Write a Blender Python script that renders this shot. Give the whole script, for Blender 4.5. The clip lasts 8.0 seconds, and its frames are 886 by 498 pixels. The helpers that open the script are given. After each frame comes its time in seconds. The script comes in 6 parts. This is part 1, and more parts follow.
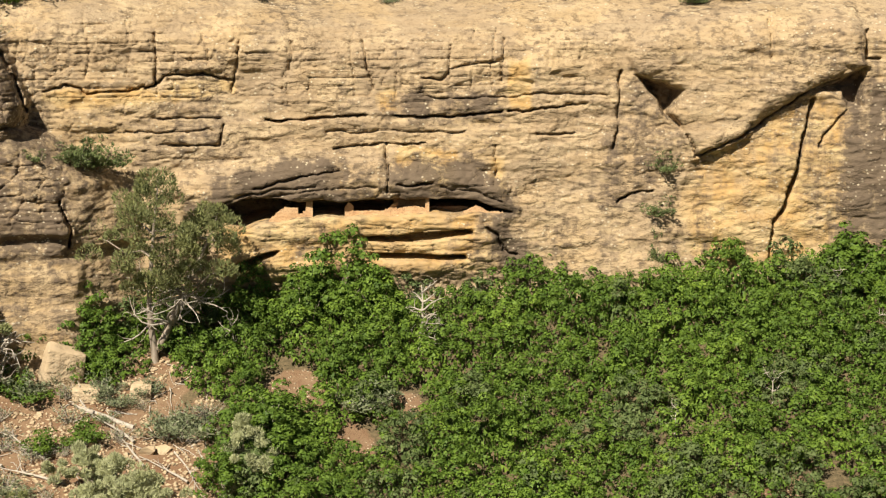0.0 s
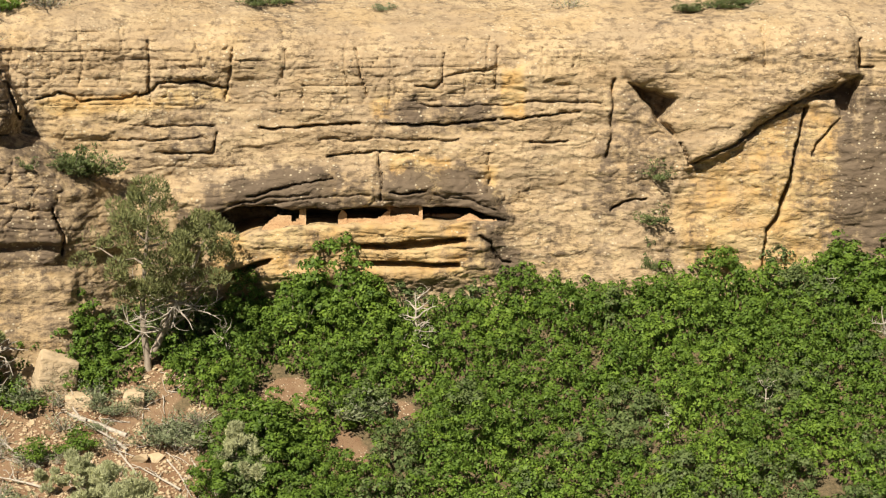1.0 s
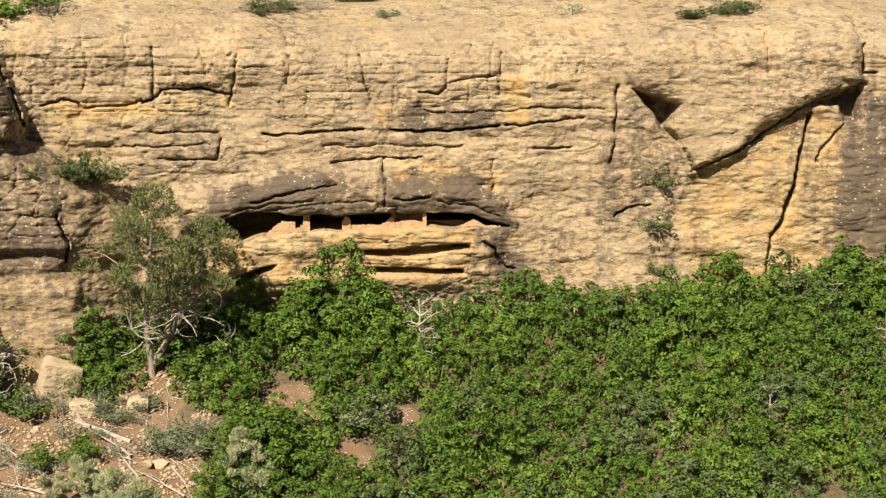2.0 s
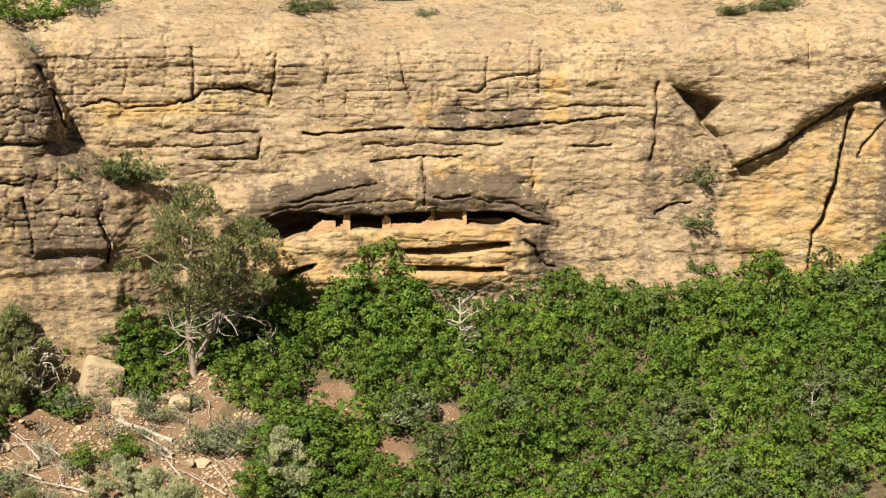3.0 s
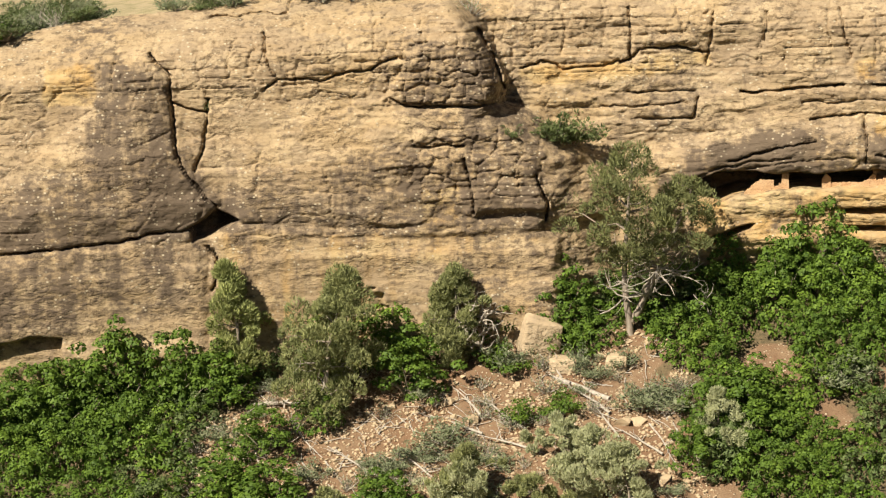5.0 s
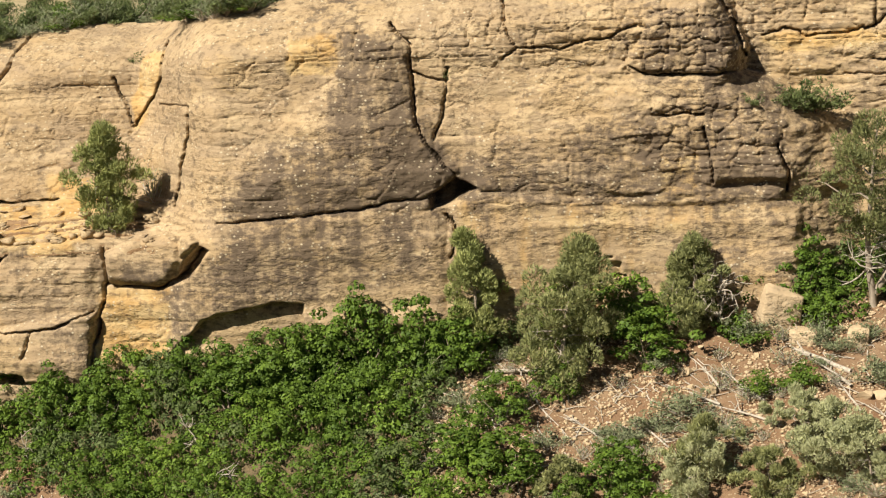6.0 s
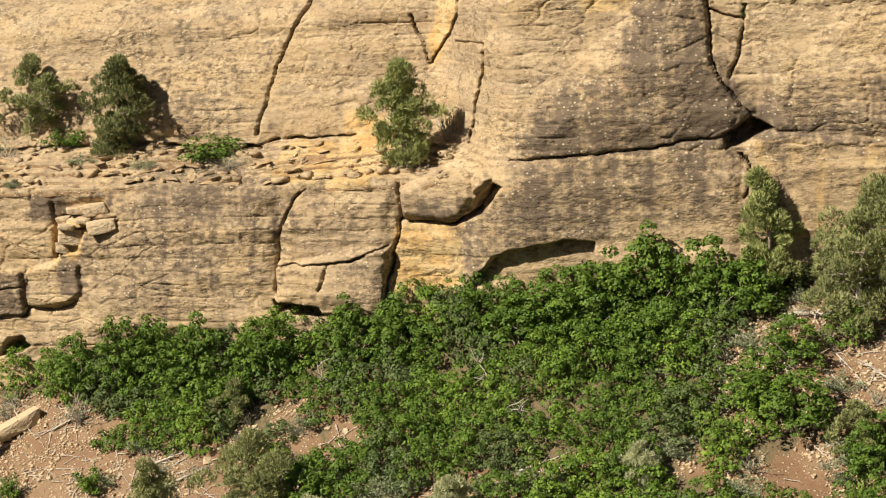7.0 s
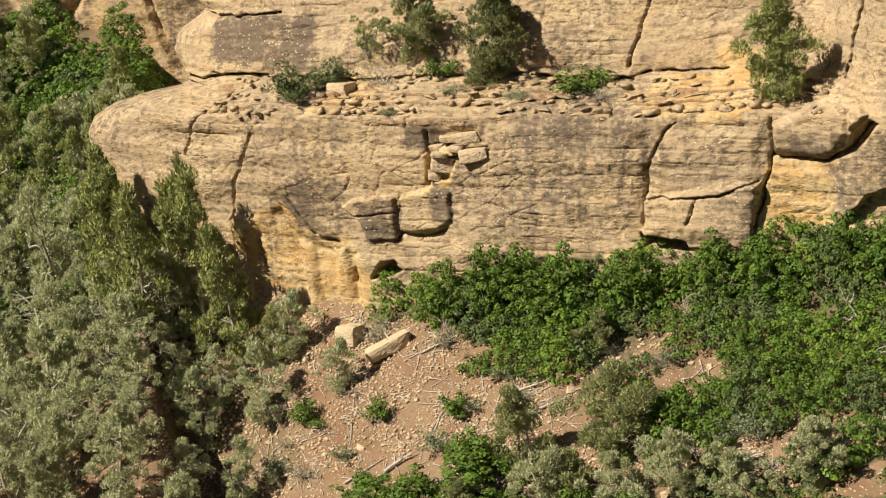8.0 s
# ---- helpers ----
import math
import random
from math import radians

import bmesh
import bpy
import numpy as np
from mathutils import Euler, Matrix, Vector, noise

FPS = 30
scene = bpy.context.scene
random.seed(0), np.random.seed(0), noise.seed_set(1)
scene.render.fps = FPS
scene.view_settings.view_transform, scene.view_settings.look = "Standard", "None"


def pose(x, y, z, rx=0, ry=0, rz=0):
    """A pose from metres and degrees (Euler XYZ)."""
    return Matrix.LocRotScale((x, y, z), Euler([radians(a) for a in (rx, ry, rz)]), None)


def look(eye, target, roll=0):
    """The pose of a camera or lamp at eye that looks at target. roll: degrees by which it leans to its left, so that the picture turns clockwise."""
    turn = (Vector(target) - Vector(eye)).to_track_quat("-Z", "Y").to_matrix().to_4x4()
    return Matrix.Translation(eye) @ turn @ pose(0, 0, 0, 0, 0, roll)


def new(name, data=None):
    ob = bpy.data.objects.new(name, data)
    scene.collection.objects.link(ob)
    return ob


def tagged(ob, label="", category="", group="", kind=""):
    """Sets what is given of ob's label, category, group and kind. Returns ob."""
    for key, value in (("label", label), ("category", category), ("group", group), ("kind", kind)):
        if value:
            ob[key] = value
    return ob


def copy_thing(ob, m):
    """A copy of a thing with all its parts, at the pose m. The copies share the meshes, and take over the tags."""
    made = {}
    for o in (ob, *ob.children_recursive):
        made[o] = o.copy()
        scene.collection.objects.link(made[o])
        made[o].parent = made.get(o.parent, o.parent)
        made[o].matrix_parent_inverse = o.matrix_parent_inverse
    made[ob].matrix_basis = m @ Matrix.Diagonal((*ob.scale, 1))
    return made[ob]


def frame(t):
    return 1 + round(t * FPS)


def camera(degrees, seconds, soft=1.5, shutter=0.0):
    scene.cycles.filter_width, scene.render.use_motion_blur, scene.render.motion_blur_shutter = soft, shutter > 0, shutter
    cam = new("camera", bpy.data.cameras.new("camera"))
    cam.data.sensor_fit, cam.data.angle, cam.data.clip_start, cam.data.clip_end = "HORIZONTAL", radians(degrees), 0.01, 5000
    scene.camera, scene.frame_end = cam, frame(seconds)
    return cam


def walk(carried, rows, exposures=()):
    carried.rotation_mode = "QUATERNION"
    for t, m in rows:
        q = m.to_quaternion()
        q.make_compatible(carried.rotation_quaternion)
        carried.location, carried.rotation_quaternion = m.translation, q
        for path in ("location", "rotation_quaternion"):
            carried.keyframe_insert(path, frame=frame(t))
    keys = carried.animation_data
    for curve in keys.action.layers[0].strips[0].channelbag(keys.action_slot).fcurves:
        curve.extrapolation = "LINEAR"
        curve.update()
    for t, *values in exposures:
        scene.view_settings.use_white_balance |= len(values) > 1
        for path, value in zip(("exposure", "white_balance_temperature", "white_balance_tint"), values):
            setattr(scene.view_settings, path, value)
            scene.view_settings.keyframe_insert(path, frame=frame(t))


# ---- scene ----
# ---- camera: it stands still on an overlook and pans ----
cam = camera(26.0, 8.0, soft=1.15)
ROWS = [
    (0.0, 0.0, -8.0, 0.0), (0.5, -0.12, -7.891, 0.075), (1.0, -0.2, -7.762, 0.082), (2.5, 0.191, -7.555, -0.171),
    (3.0, 1.127, -7.623, -0.383), (3.5, 3.152, -7.756, -0.722), (4.0, 6.338, -7.968, -1.141), (4.5, 10.273, -8.237, -1.679),
    (4.7, 11.921, -8.37, -1.88), (5.8, 20.019, -9.01, -2.745), (6.0, 21.467, -9.177, -2.894), (6.5, 25.489, -9.756, -3.172),
    (7.0, 30.384, -10.543, -3.505), (7.5, 35.955, -11.304, -3.879), (8.0, 41.65, -11.835, -4.067),
]
walk(cam, [(t, pose(0, 0, 0, 90 + pitch, 0, yaw) @ pose(0, 0, 0, 0, 0, roll)) for t, yaw, pitch, roll in ROWS])

# ---- sun and sky ----
SUN_BEARING, SUN_HEIGHT = 155.0, 42.0  # degrees to the west of straight ahead; above the horizon
sun_way = Vector((-math.sin(radians(SUN_BEARING)) * math.cos(radians(SUN_HEIGHT)),
                  math.cos(radians(SUN_BEARING)) * math.cos(radians(SUN_HEIGHT)), math.sin(radians(SUN_HEIGHT))))
sun = new("sun", bpy.data.lights.new("sun", "SUN"))
sun.data.energy, sun.data.angle, sun.data.color = 6.2, radians(0.53), (1.0, 0.9, 0.74)
sun.matrix_world = look((0, 0, 60), Vector((0, 0, 60)) - sun_way)
world = bpy.data.worlds.new("sky")
scene.world = world
world.use_nodes = True
sky = world.node_tree.nodes.new("ShaderNodeTexSky")
sky.sky_type, sky.sun_disc = "NISHITA", False
sky.sun_elevation, sky.sun_rotation = radians(SUN_HEIGHT), radians(-SUN_BEARING)
background = world.node_tree.nodes["Background"]
world.node_tree.links.new(sky.outputs[0], background.inputs[0])
background.inputs[1].default_value = 0.026
scene.view_settings.exposure = 0.35

# ---- plan of the canyon wall: s runs along its foot in metres from the east end, e is the way out from it ----
PLAN = [(75, 116), (45, 119), (15, 120), (-15, 118.5), (-45, 112), (-75, 103), (-100, 97), (-125, 96), (-152, 100), (-182, 108)]


def spline(points, n=60):
    """A smooth line through points, n steps from each to the next."""
    P = np.array(points, float)
    Q = np.vstack([2 * P[0] - P[1], P, 2 * P[-1] - P[-2]])
    t = np.linspace(0, 1, n, endpoint=False)[:, None]
    out = []
    for a, b, c, d in zip(Q, Q[1:], Q[2:], Q[3:]):
        out.append(0.5 * (2 * b + (c - a) * t + (2 * a - 5 * b + 4 * c - d) * t ** 2 + (3 * b - a - 3 * c + d) * t ** 3))
    return np.vstack(out + [P[-1:]])


LINE = spline(PLAN)
STEP = np.diff(LINE, axis=0)
RUN = np.r_[0, np.cumsum(np.hypot(STEP[:, 0], STEP[:, 1]))]
TANG = np.gradient(LINE, axis=0)
TANG /= np.hypot(TANG[:, 0], TANG[:, 1])[:, None]
BEARING = np.arctan2(-LINE[:, 0], LINE[:, 1])
REACH = np.hypot(LINE[:, 0], LINE[:, 1])


def ease(x, a, b):
    """0 below a, 1 above b, smooth between."""
    k = np.clip((np.asarray(x, float) - a) / (b - a), 0, 1)
    return k * k * (3 - 2 * k)


def hash3(i, j, k, seed):
    n = (i * 374761393 + j * 668265263 + k * 2147483647 + seed * 1274126177) & 0xFFFFFFFF
    n = ((n ^ (n >> 13)) * 1274126177) & 0xFFFFFFFF
    n = ((n ^ (n >> 16)) * 2246822519) & 0xFFFFFFFF
    return ((n ^ (n >> 15)) & 0xFFFFFF) / 0xFFFFFF


def rough(x, y, z, seed=0):
    """Value noise, -1 to 1, one bump about every unit."""
    layers = (0,) if np.ndim(z) == 0 and z == int(z) else (0, 1)
    x, y, z = np.broadcast_arrays(np.asarray(x, float), y, z)
    i, j, k = (np.floor(v).astype(np.int64) for v in (x, y, z))
    u, v, w = x - i, y - j, z - k
    u, v, w = u * u * (3 - 2 * u), v * v * (3 - 2 * v), w * w * (3 - 2 * w)
    total = 0
    for a in (0, 1):
        for b in (0, 1):
            for c in layers:
                total = total + hash3(i + a, j + b, k + c, seed) * (u if a else 1 - u) * (v if b else 1 - v) * (w if c else 1 - w)
    return 2 * total - 1


def fbm(x, y, z, octaves=4, seed=0):
    total, size = 0, 1.0
    for o in range(octaves):
        f = 2.03 ** o
        total = total + size * rough(np.asarray(x) * f, np.asarray(y) * f, np.asarray(z) * f, seed + o)
        size *= 0.5
    return total / 2


def foot_height(s):
    """Height of the foot of the wall."""
    return np.interp(s, [20, 50, 70, 90, 105, 120, 136, 155, 172, 190, 262],
                     [-17.5, -18.8, -20.0, -20.6, -21.9, -22.9, -25.4, -29.2, -31.3, -32.5, -34])


def ground_height(x, y):
    """Height of the ground, before its small roughness."""
    x, y = np.asarray(x, float), np.asarray(y, float)
    b, r = np.arctan2(-x, y), np.hypot(x, y)
    s = np.interp(b, BEARING, RUN)
    turned = ease(np.degrees(b), 48.6, 51.0)
    front = np.interp(b, BEARING, REACH) + 40 * turned
    zf = foot_height(s) + 17 * turned
    e = front - r
    slope = 0.56 + 0.06 * rough(s / 14, 0, 0, 5) - 0.12 * turned
    talus = zf - slope * np.clip(e, 0, 45) - 0.2 * np.clip(e - 45, 0, 30)
    talus = talus + 0.5 * fbm(x / 7, y / 7, 0, 3, 11) * ease(e, -1, 4)
    mesa = -1.0 - 4.3 * ease(s, 104, 140) + 0.02 * np.clip(-e, 0, 400) + 0.4 * fbm(x / 11, y / 11, 0, 3, 12)
    back = 70 * ease(np.degrees(b), 45.5, 48.5)
    step = ease(-e - back, 9, 13)
    far_side = talus * (1 - step) + mesa * step
    near_side = -1.7 - 42 * ease(r, 2.5, 42)
    out = np.where(r < 42, near_side, np.maximum(far_side, -47 + 0 * r))
    behind = ease(np.abs(np.degrees(b)), 75, 110)
    return np.where(r < 42, near_side * (1 - behind) - 1.7 * behind, out * (1 - behind) - 1.7 * behind)


def on_plan(s, e):
    """x, y of a place s along the wall, e out from it (towards the canyon)."""
    x, y = np.interp(s, RUN, LINE[:, 0]), np.interp(s, RUN, LINE[:, 1])
    tx, ty = np.interp(s, RUN, TANG[:, 0]), np.interp(s, RUN, TANG[:, 1])
    n = np.hypot(tx, ty)
    return x - ty / n * e, y + tx / n * e


# ---- materials ----
def shader(name, roughness=0.9):
    m = bpy.data.materials.new(name)
    m.use_nodes = True
    b = m.node_tree.nodes["Principled BSDF"]
    b.inputs["Roughness"].default_value = roughness
    b.inputs["Specular IOR Level"].default_value = 0.2
    return m, m.node_tree, b


def node(tree, kind, inputs=(), **settings):
    n = tree.nodes.new(kind)
    for key, value in settings.items():
        setattr(n, key, value)
    for key, value in dict(inputs).items():
        if isinstance(value, bpy.types.NodeSocket):
            tree.links.new(value, n.inputs[key])
        else:
            n.inputs[key].default_value = value
    return n


def place(tree, scale=(1, 1, 1)):
    c = node(tree, "ShaderNodeTexCoord")
    return node(tree, "ShaderNodeMapping", {"Vector": c.outputs["Object"], "Scale": scale}).outputs[0]


def grain(tree, scale, detail=5, rough_=0.6, stretch=(1, 1, 1)):
    return node(tree, "ShaderNodeTexNoise", {"Vector": place(tree, stretch), "Scale": scale, "Detail": detail, "Roughness": rough_}).outputs["Fac"]


def ramp(tree, value, lo, hi):
    return node(tree, "ShaderNodeMapRange", {"Value": value, "From Min": lo, "From Max": hi}, clamp=True).outputs[0]


def blend(tree, fac, a, b, how="MIX"):
    n = node(tree, "ShaderNodeMix", data_type="RGBA", blend_type=how)
    for key, value in ((0, fac), (6, a), (7, b)):
        if isinstance(value, bpy.types.NodeSocket):
            tree.links.new(value, n.inputs[key])
        else:
            n.inputs[key].default_value = value if key == 0 else (*value, 1)
    return n.outputs[2]


def maths(tree, op, a, b=0.0, c=0.0):
    return node(tree, "ShaderNodeMath", {0: a, 1: b, 2: c}, operation=op).outputs[0]


def relief(tree, b, height, strength=0.5, distance=0.1):
    n = node(tree, "ShaderNodeBump", {"Height": height, "Strength": strength, "Distance": distance})
    tree.links.new(n.outputs[0], b.inputs["Normal"])


def sandstone(name, varnish=True, pale=0.5):
    m, t, b = shader(name, 0.92)
    big, mid, fine, pits = grain(t, 0.14, 4), grain(t, 0.55, 6, 0.6, (0.7, 0.7, 1.3)), grain(t, 2.2, 4, 0.6, (0.8, 0.8, 1.5)), grain(t, 4.5, 3, 0.6)
    colour = blend(t, ramp(t, big, 0.40, 0.60), (0.422, 0.309, 0.175), (0.366, 0.274, 0.171))
    colour = blend(t, maths(t, "MULTIPLY", ramp(t, mid, 0.46, 0.62), 0.8), colour, (0.478, 0.369, 0.229))
    rough_ = ramp(t, grain(t, 0.3, 3), 0.42, 0.58)
    colour = blend(t, maths(t, "MULTIPLY", ramp(t, fine, 0.51, 0.61), maths(t, "MULTIPLY_ADD", rough_, 0.4, 0.42)), colour, (0.232, 0.165, 0.092))
    crust = maths(t, "ADD", grain(t, 0.42, 5, 0.62, (0.8, 0.8, 1.6)), maths(t, "MULTIPLY", maths(t, "SUBTRACT", fine, 0.5), 0.25))
    colour = blend(t, maths(t, "MULTIPLY", ramp(t, crust, 0.50, 0.56), 0.5), colour, (0.31, 0.238, 0.16))
    bed = grain(t, 1.0, 5, 0.65, (0.16, 0.16, 2.3))
    colour = blend(t, maths(t, "MULTIPLY", ramp(t, bed, 0.53, 0.66), 0.3), colour, (0.281, 0.193, 0.099))
    colour = blend(t, maths(t, "MULTIPLY", ramp(t, bed, 0.46, 0.34), 0.2), colour, (0.506, 0.408, 0.267))
    colour = blend(t, maths(t, "MULTIPLY", ramp(t, pits, 0.55, 0.63), 0.5), colour, (0.239, 0.175, 0.106))
    if varnish:
        stain_shade = node(t, "ShaderNodeAttribute", attribute_name="stain_shade").outputs["Fac"]
        fresh = node(t, "ShaderNodeAttribute", attribute_name="fresh").outputs["Fac"]
        drip = grain(t, 1.0, 5, 0.6, (0.8, 0.8, 0.10))
        warm = maths(t, "ADD", fresh, maths(t, "MULTIPLY", ramp(t, drip, 0.42, 0.68), 0.35))
        warm = ramp(t, maths(t, "ADD", warm, maths(t, "MULTIPLY", mid, 0.5)), 0.55, 0.95)
        ochre = blend(t, ramp(t, mid, 0.42, 0.60), (0.464, 0.294, 0.113), (0.506, 0.379, 0.195))
        ochre = blend(t, maths(t, "MULTIPLY", ramp(t, fine, 0.54, 0.70), 0.4), ochre, (0.310, 0.186, 0.082))
        colour = blend(t, maths(t, "MULTIPLY", warm, 0.85), colour, ochre)
        drip2 = grain(t, 1.0, 6, 0.7, (0.9, 0.9, 0.10))
        dark = maths(t, "ADD", maths(t, "MULTIPLY", stain_shade, 0.8), maths(t, "MULTIPLY", drip2, 1.5))
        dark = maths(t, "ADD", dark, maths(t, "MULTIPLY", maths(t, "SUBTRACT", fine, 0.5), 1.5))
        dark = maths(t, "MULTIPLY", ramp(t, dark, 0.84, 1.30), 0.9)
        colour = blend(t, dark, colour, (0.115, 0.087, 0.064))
    else:
        colour = blend(t, pale, colour, (0.60, 0.48, 0.33))
    spots = node(t, "ShaderNodeTexVoronoi", {"Vector": place(t, (1, 1, 1.3)), "Scale": 2.6}, feature="F1").outputs["Distance"]
    patch = maths(t, "MULTIPLY", maths(t, "SUBTRACT", 1.0, ramp(t, spots, 0.10, 0.26)), ramp(t, grain(t, 0.5, 2), 0.44, 0.56))
    colour = blend(t, maths(t, "MULTIPLY", patch, 0.9), colour, (0.548, 0.478, 0.342))
    t.links.new(colour, b.inputs["Base Color"])
    height = maths(t, "ADD", maths(t, "MULTIPLY", fine, maths(t, "MULTIPLY_ADD", rough_, 0.7, 0.4)), maths(t, "MULTIPLY", bed, 0.16))
    height = maths(t, "SUBTRACT", height, maths(t, "MULTIPLY", maths(t, "MULTIPLY", ramp(t, pits, 0.52, 0.7), maths(t, "MULTIPLY_ADD", rough_, 0.6, 0.3)), 0.2))
    relief(t, b, height, 0.6, 0.36)
    return m


def soil(name, a=(0.29, 0.172, 0.095), c=(0.385, 0.275, 0.17)):
    m, t, b = shader(name, 0.95)
    mid, fine = grain(t, 0.35, 5), grain(t, 4.0, 6, 0.75)
    colour = blend(t, ramp(t, mid, 0.35, 0.7), a, c)
    colour = blend(t, ramp(t, fine, 0.5, 0.75), colour, (0.17, 0.09, 0.055))
    chips = node(t, "ShaderNodeTexVoronoi", {"Vector": place(t), "Scale": 3.6, "Randomness": 1.0}, feature="F1").outputs["Distance"]
    chip = maths(t, "MULTIPLY", maths(t, "SUBTRACT", 1.0, ramp(t, chips, 0.16, 0.3)), ramp(t, grain(t, 0.9, 3), 0.38, 0.50))
    colour = blend(t, chip, colour, (0.60, 0.49, 0.34))
    litter = node(t, "ShaderNodeAttribute", attribute_name="litter").outputs["Fac"]
    mulch = blend(t, ramp(t, fine, 0.4, 0.65), (0.10, 0.08, 0.045), (0.20, 0.15, 0.085))
    colour = blend(t, ramp(t, maths(t, "ADD", litter, maths(t, "MULTIPLY", maths(t, "SUBTRACT", mid, 0.5), 0.8)), 0.3, 0.8), colour, mulch)
    up = node(t, "ShaderNodeSeparateXYZ", {0: place(t)}).outputs[2]
    sand = blend(t, ramp(t, grain(t, 0.7, 4), 0.4, 0.65), (0.46, 0.37, 0.23), (0.30, 0.27, 0.14))
    colour = blend(t, ramp(t, up, -11.0, -8.0), colour, sand)
    t.links.new(colour, b.inputs["Base Color"])
    relief(t, b, maths(t, "ADD", fine, chip), 0.8, 0.12)
    return m


def foliage(name, light, dark, dry=0.0, thin_=0.13):
    m, t, b = shader(name, 0.6)
    rnd = node(t, "ShaderNodeNewGeometry").outputs["Random Per Island"]
    patch = grain(t, 0.45, 3)
    clump = ramp(t, grain(t, 1.5, 2), 0.34, 0.66)
    tone = maths(t, "ADD", maths(t, "MULTIPLY", rnd, 0.45), maths(t, "MULTIPLY", clump, 0.55))
    colour = blend(t, tone, dark, light)
    colour = blend(t, ramp(t, patch, 0.4, 0.7), colour, blend(t, tone, dark, tuple(0.45 * a + 0.55 * c for a, c in zip(dark, light))))
    if dry:
        colour = blend(t, maths(t, "MULTIPLY", ramp(t, grain(t, 1.7, 3), 0.55, 0.7), dry), colour, (0.17, 0.145, 0.09))
    t.links.new(colour, b.inputs["Base Color"])
    b.inputs["Specular IOR Level"].default_value = 0.25
    thin = node(t, "ShaderNodeBsdfTranslucent", {"Color": colour})
    mix = node(t, "ShaderNodeMixShader", {0: thin_})
    t.links.new(b.outputs[0], mix.inputs[1])
    t.links.new(thin.outputs[0], mix.inputs[2])
    t.links.new(mix.outputs[0], t.nodes["Material Output"].inputs["Surface"])
    return m


def timber(name, a, c):
    m, t, b = shader(name, 0.9)
    g = grain(t, 6.0, 5, 0.7, (1, 1, 0.25))
    t.links.new(blend(t, ramp(t, g, 0.35, 0.7), a, c), b.inputs["Base Color"])
    relief(t, b, g, 0.6, 0.05)
    return m


ROCK = sandstone("sandstone")
LOOSE = sandstone("loose_sandstone", varnish=False)
RUBBLE = sandstone("ledge_rubble_stone", varnish=False, pale=0.05)
SOIL = soil("red_soil", (0.19, 0.113, 0.065), (0.265, 0.184, 0.113))
LEDGE_SOIL = soil("ledge_dirt", (0.27, 0.17, 0.09), (0.35, 0.25, 0.15))
OAK = foliage("oak_leaf", (0.158, 0.250, 0.030), (0.046, 0.092, 0.014))
BRIGHT = foliage("light_oak_leaf", (0.205, 0.305, 0.038), (0.072, 0.138, 0.018))
DULL = foliage("grey_oak_leaf", (0.165, 0.215, 0.070), (0.055, 0.088, 0.028), dry=0.12)
JUNIPER = foliage("juniper_scale_leaf", (0.44, 0.455, 0.19), (0.15, 0.175, 0.075), dry=0.15, thin_=0.25)
PALE_JUNIPER = foliage("pale_juniper_leaf", (0.60, 0.61, 0.36), (0.32, 0.35, 0.195), dry=0.2, thin_=0.3)
PINYON = foliage("pinyon_needle", (0.44, 0.46, 0.17), (0.17, 0.205, 0.07), dry=0.15)
OLD_JUNIPER = foliage("old_juniper_leaf", (0.31, 0.325, 0.125), (0.10, 0.12, 0.05), dry=0.2, thin_=0.2)
SAGE = foliage("sage_leaf", (0.32, 0.35, 0.20), (0.14, 0.175, 0.095), dry=0.4)
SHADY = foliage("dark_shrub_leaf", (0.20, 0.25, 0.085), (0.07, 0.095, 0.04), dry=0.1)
BARK = timber("grey_bark", (0.40, 0.345, 0.28), (0.22, 0.175, 0.135))
DEAD = timber("bleached_wood", (0.52, 0.47, 0.40), (0.32, 0.28, 0.23))


# ---- mesh helpers ----
def mesh_from(name, verts, faces, materials=(), smooth=False):
    """A mesh of equal-sided faces from arrays: verts n x 3, faces m x (3 or 4)."""
    verts, faces = np.asarray(verts, np.float32), np.asarray(faces, np.int32)
    me = bpy.data.meshes.new(name)
    k = faces.shape[1]
    me.vertices.add(len(verts))
    me.vertices.foreach_set("co", verts.ravel())
    me.loops.add(faces.size)
    me.loops.foreach_set("vertex_index", faces.ravel())
    me.polygons.add(len(faces))
    me.polygons.foreach_set("loop_start", np.arange(0, faces.size, k, dtype=np.int32))
    if smooth:
        me.polygons.foreach_set("use_smooth", np.ones(len(faces), bool))
    me.update(calc_edges=True)
    for m in materials:
        me.materials.append(m)
    return me


def sheet_faces(rows, cols):
    i = np.arange(rows * cols).reshape(rows, cols)
    return np.stack([i[:-1, :-1], i[:-1, 1:], i[1:, 1:], i[1:, :-1]], -1).reshape(-1, 4)


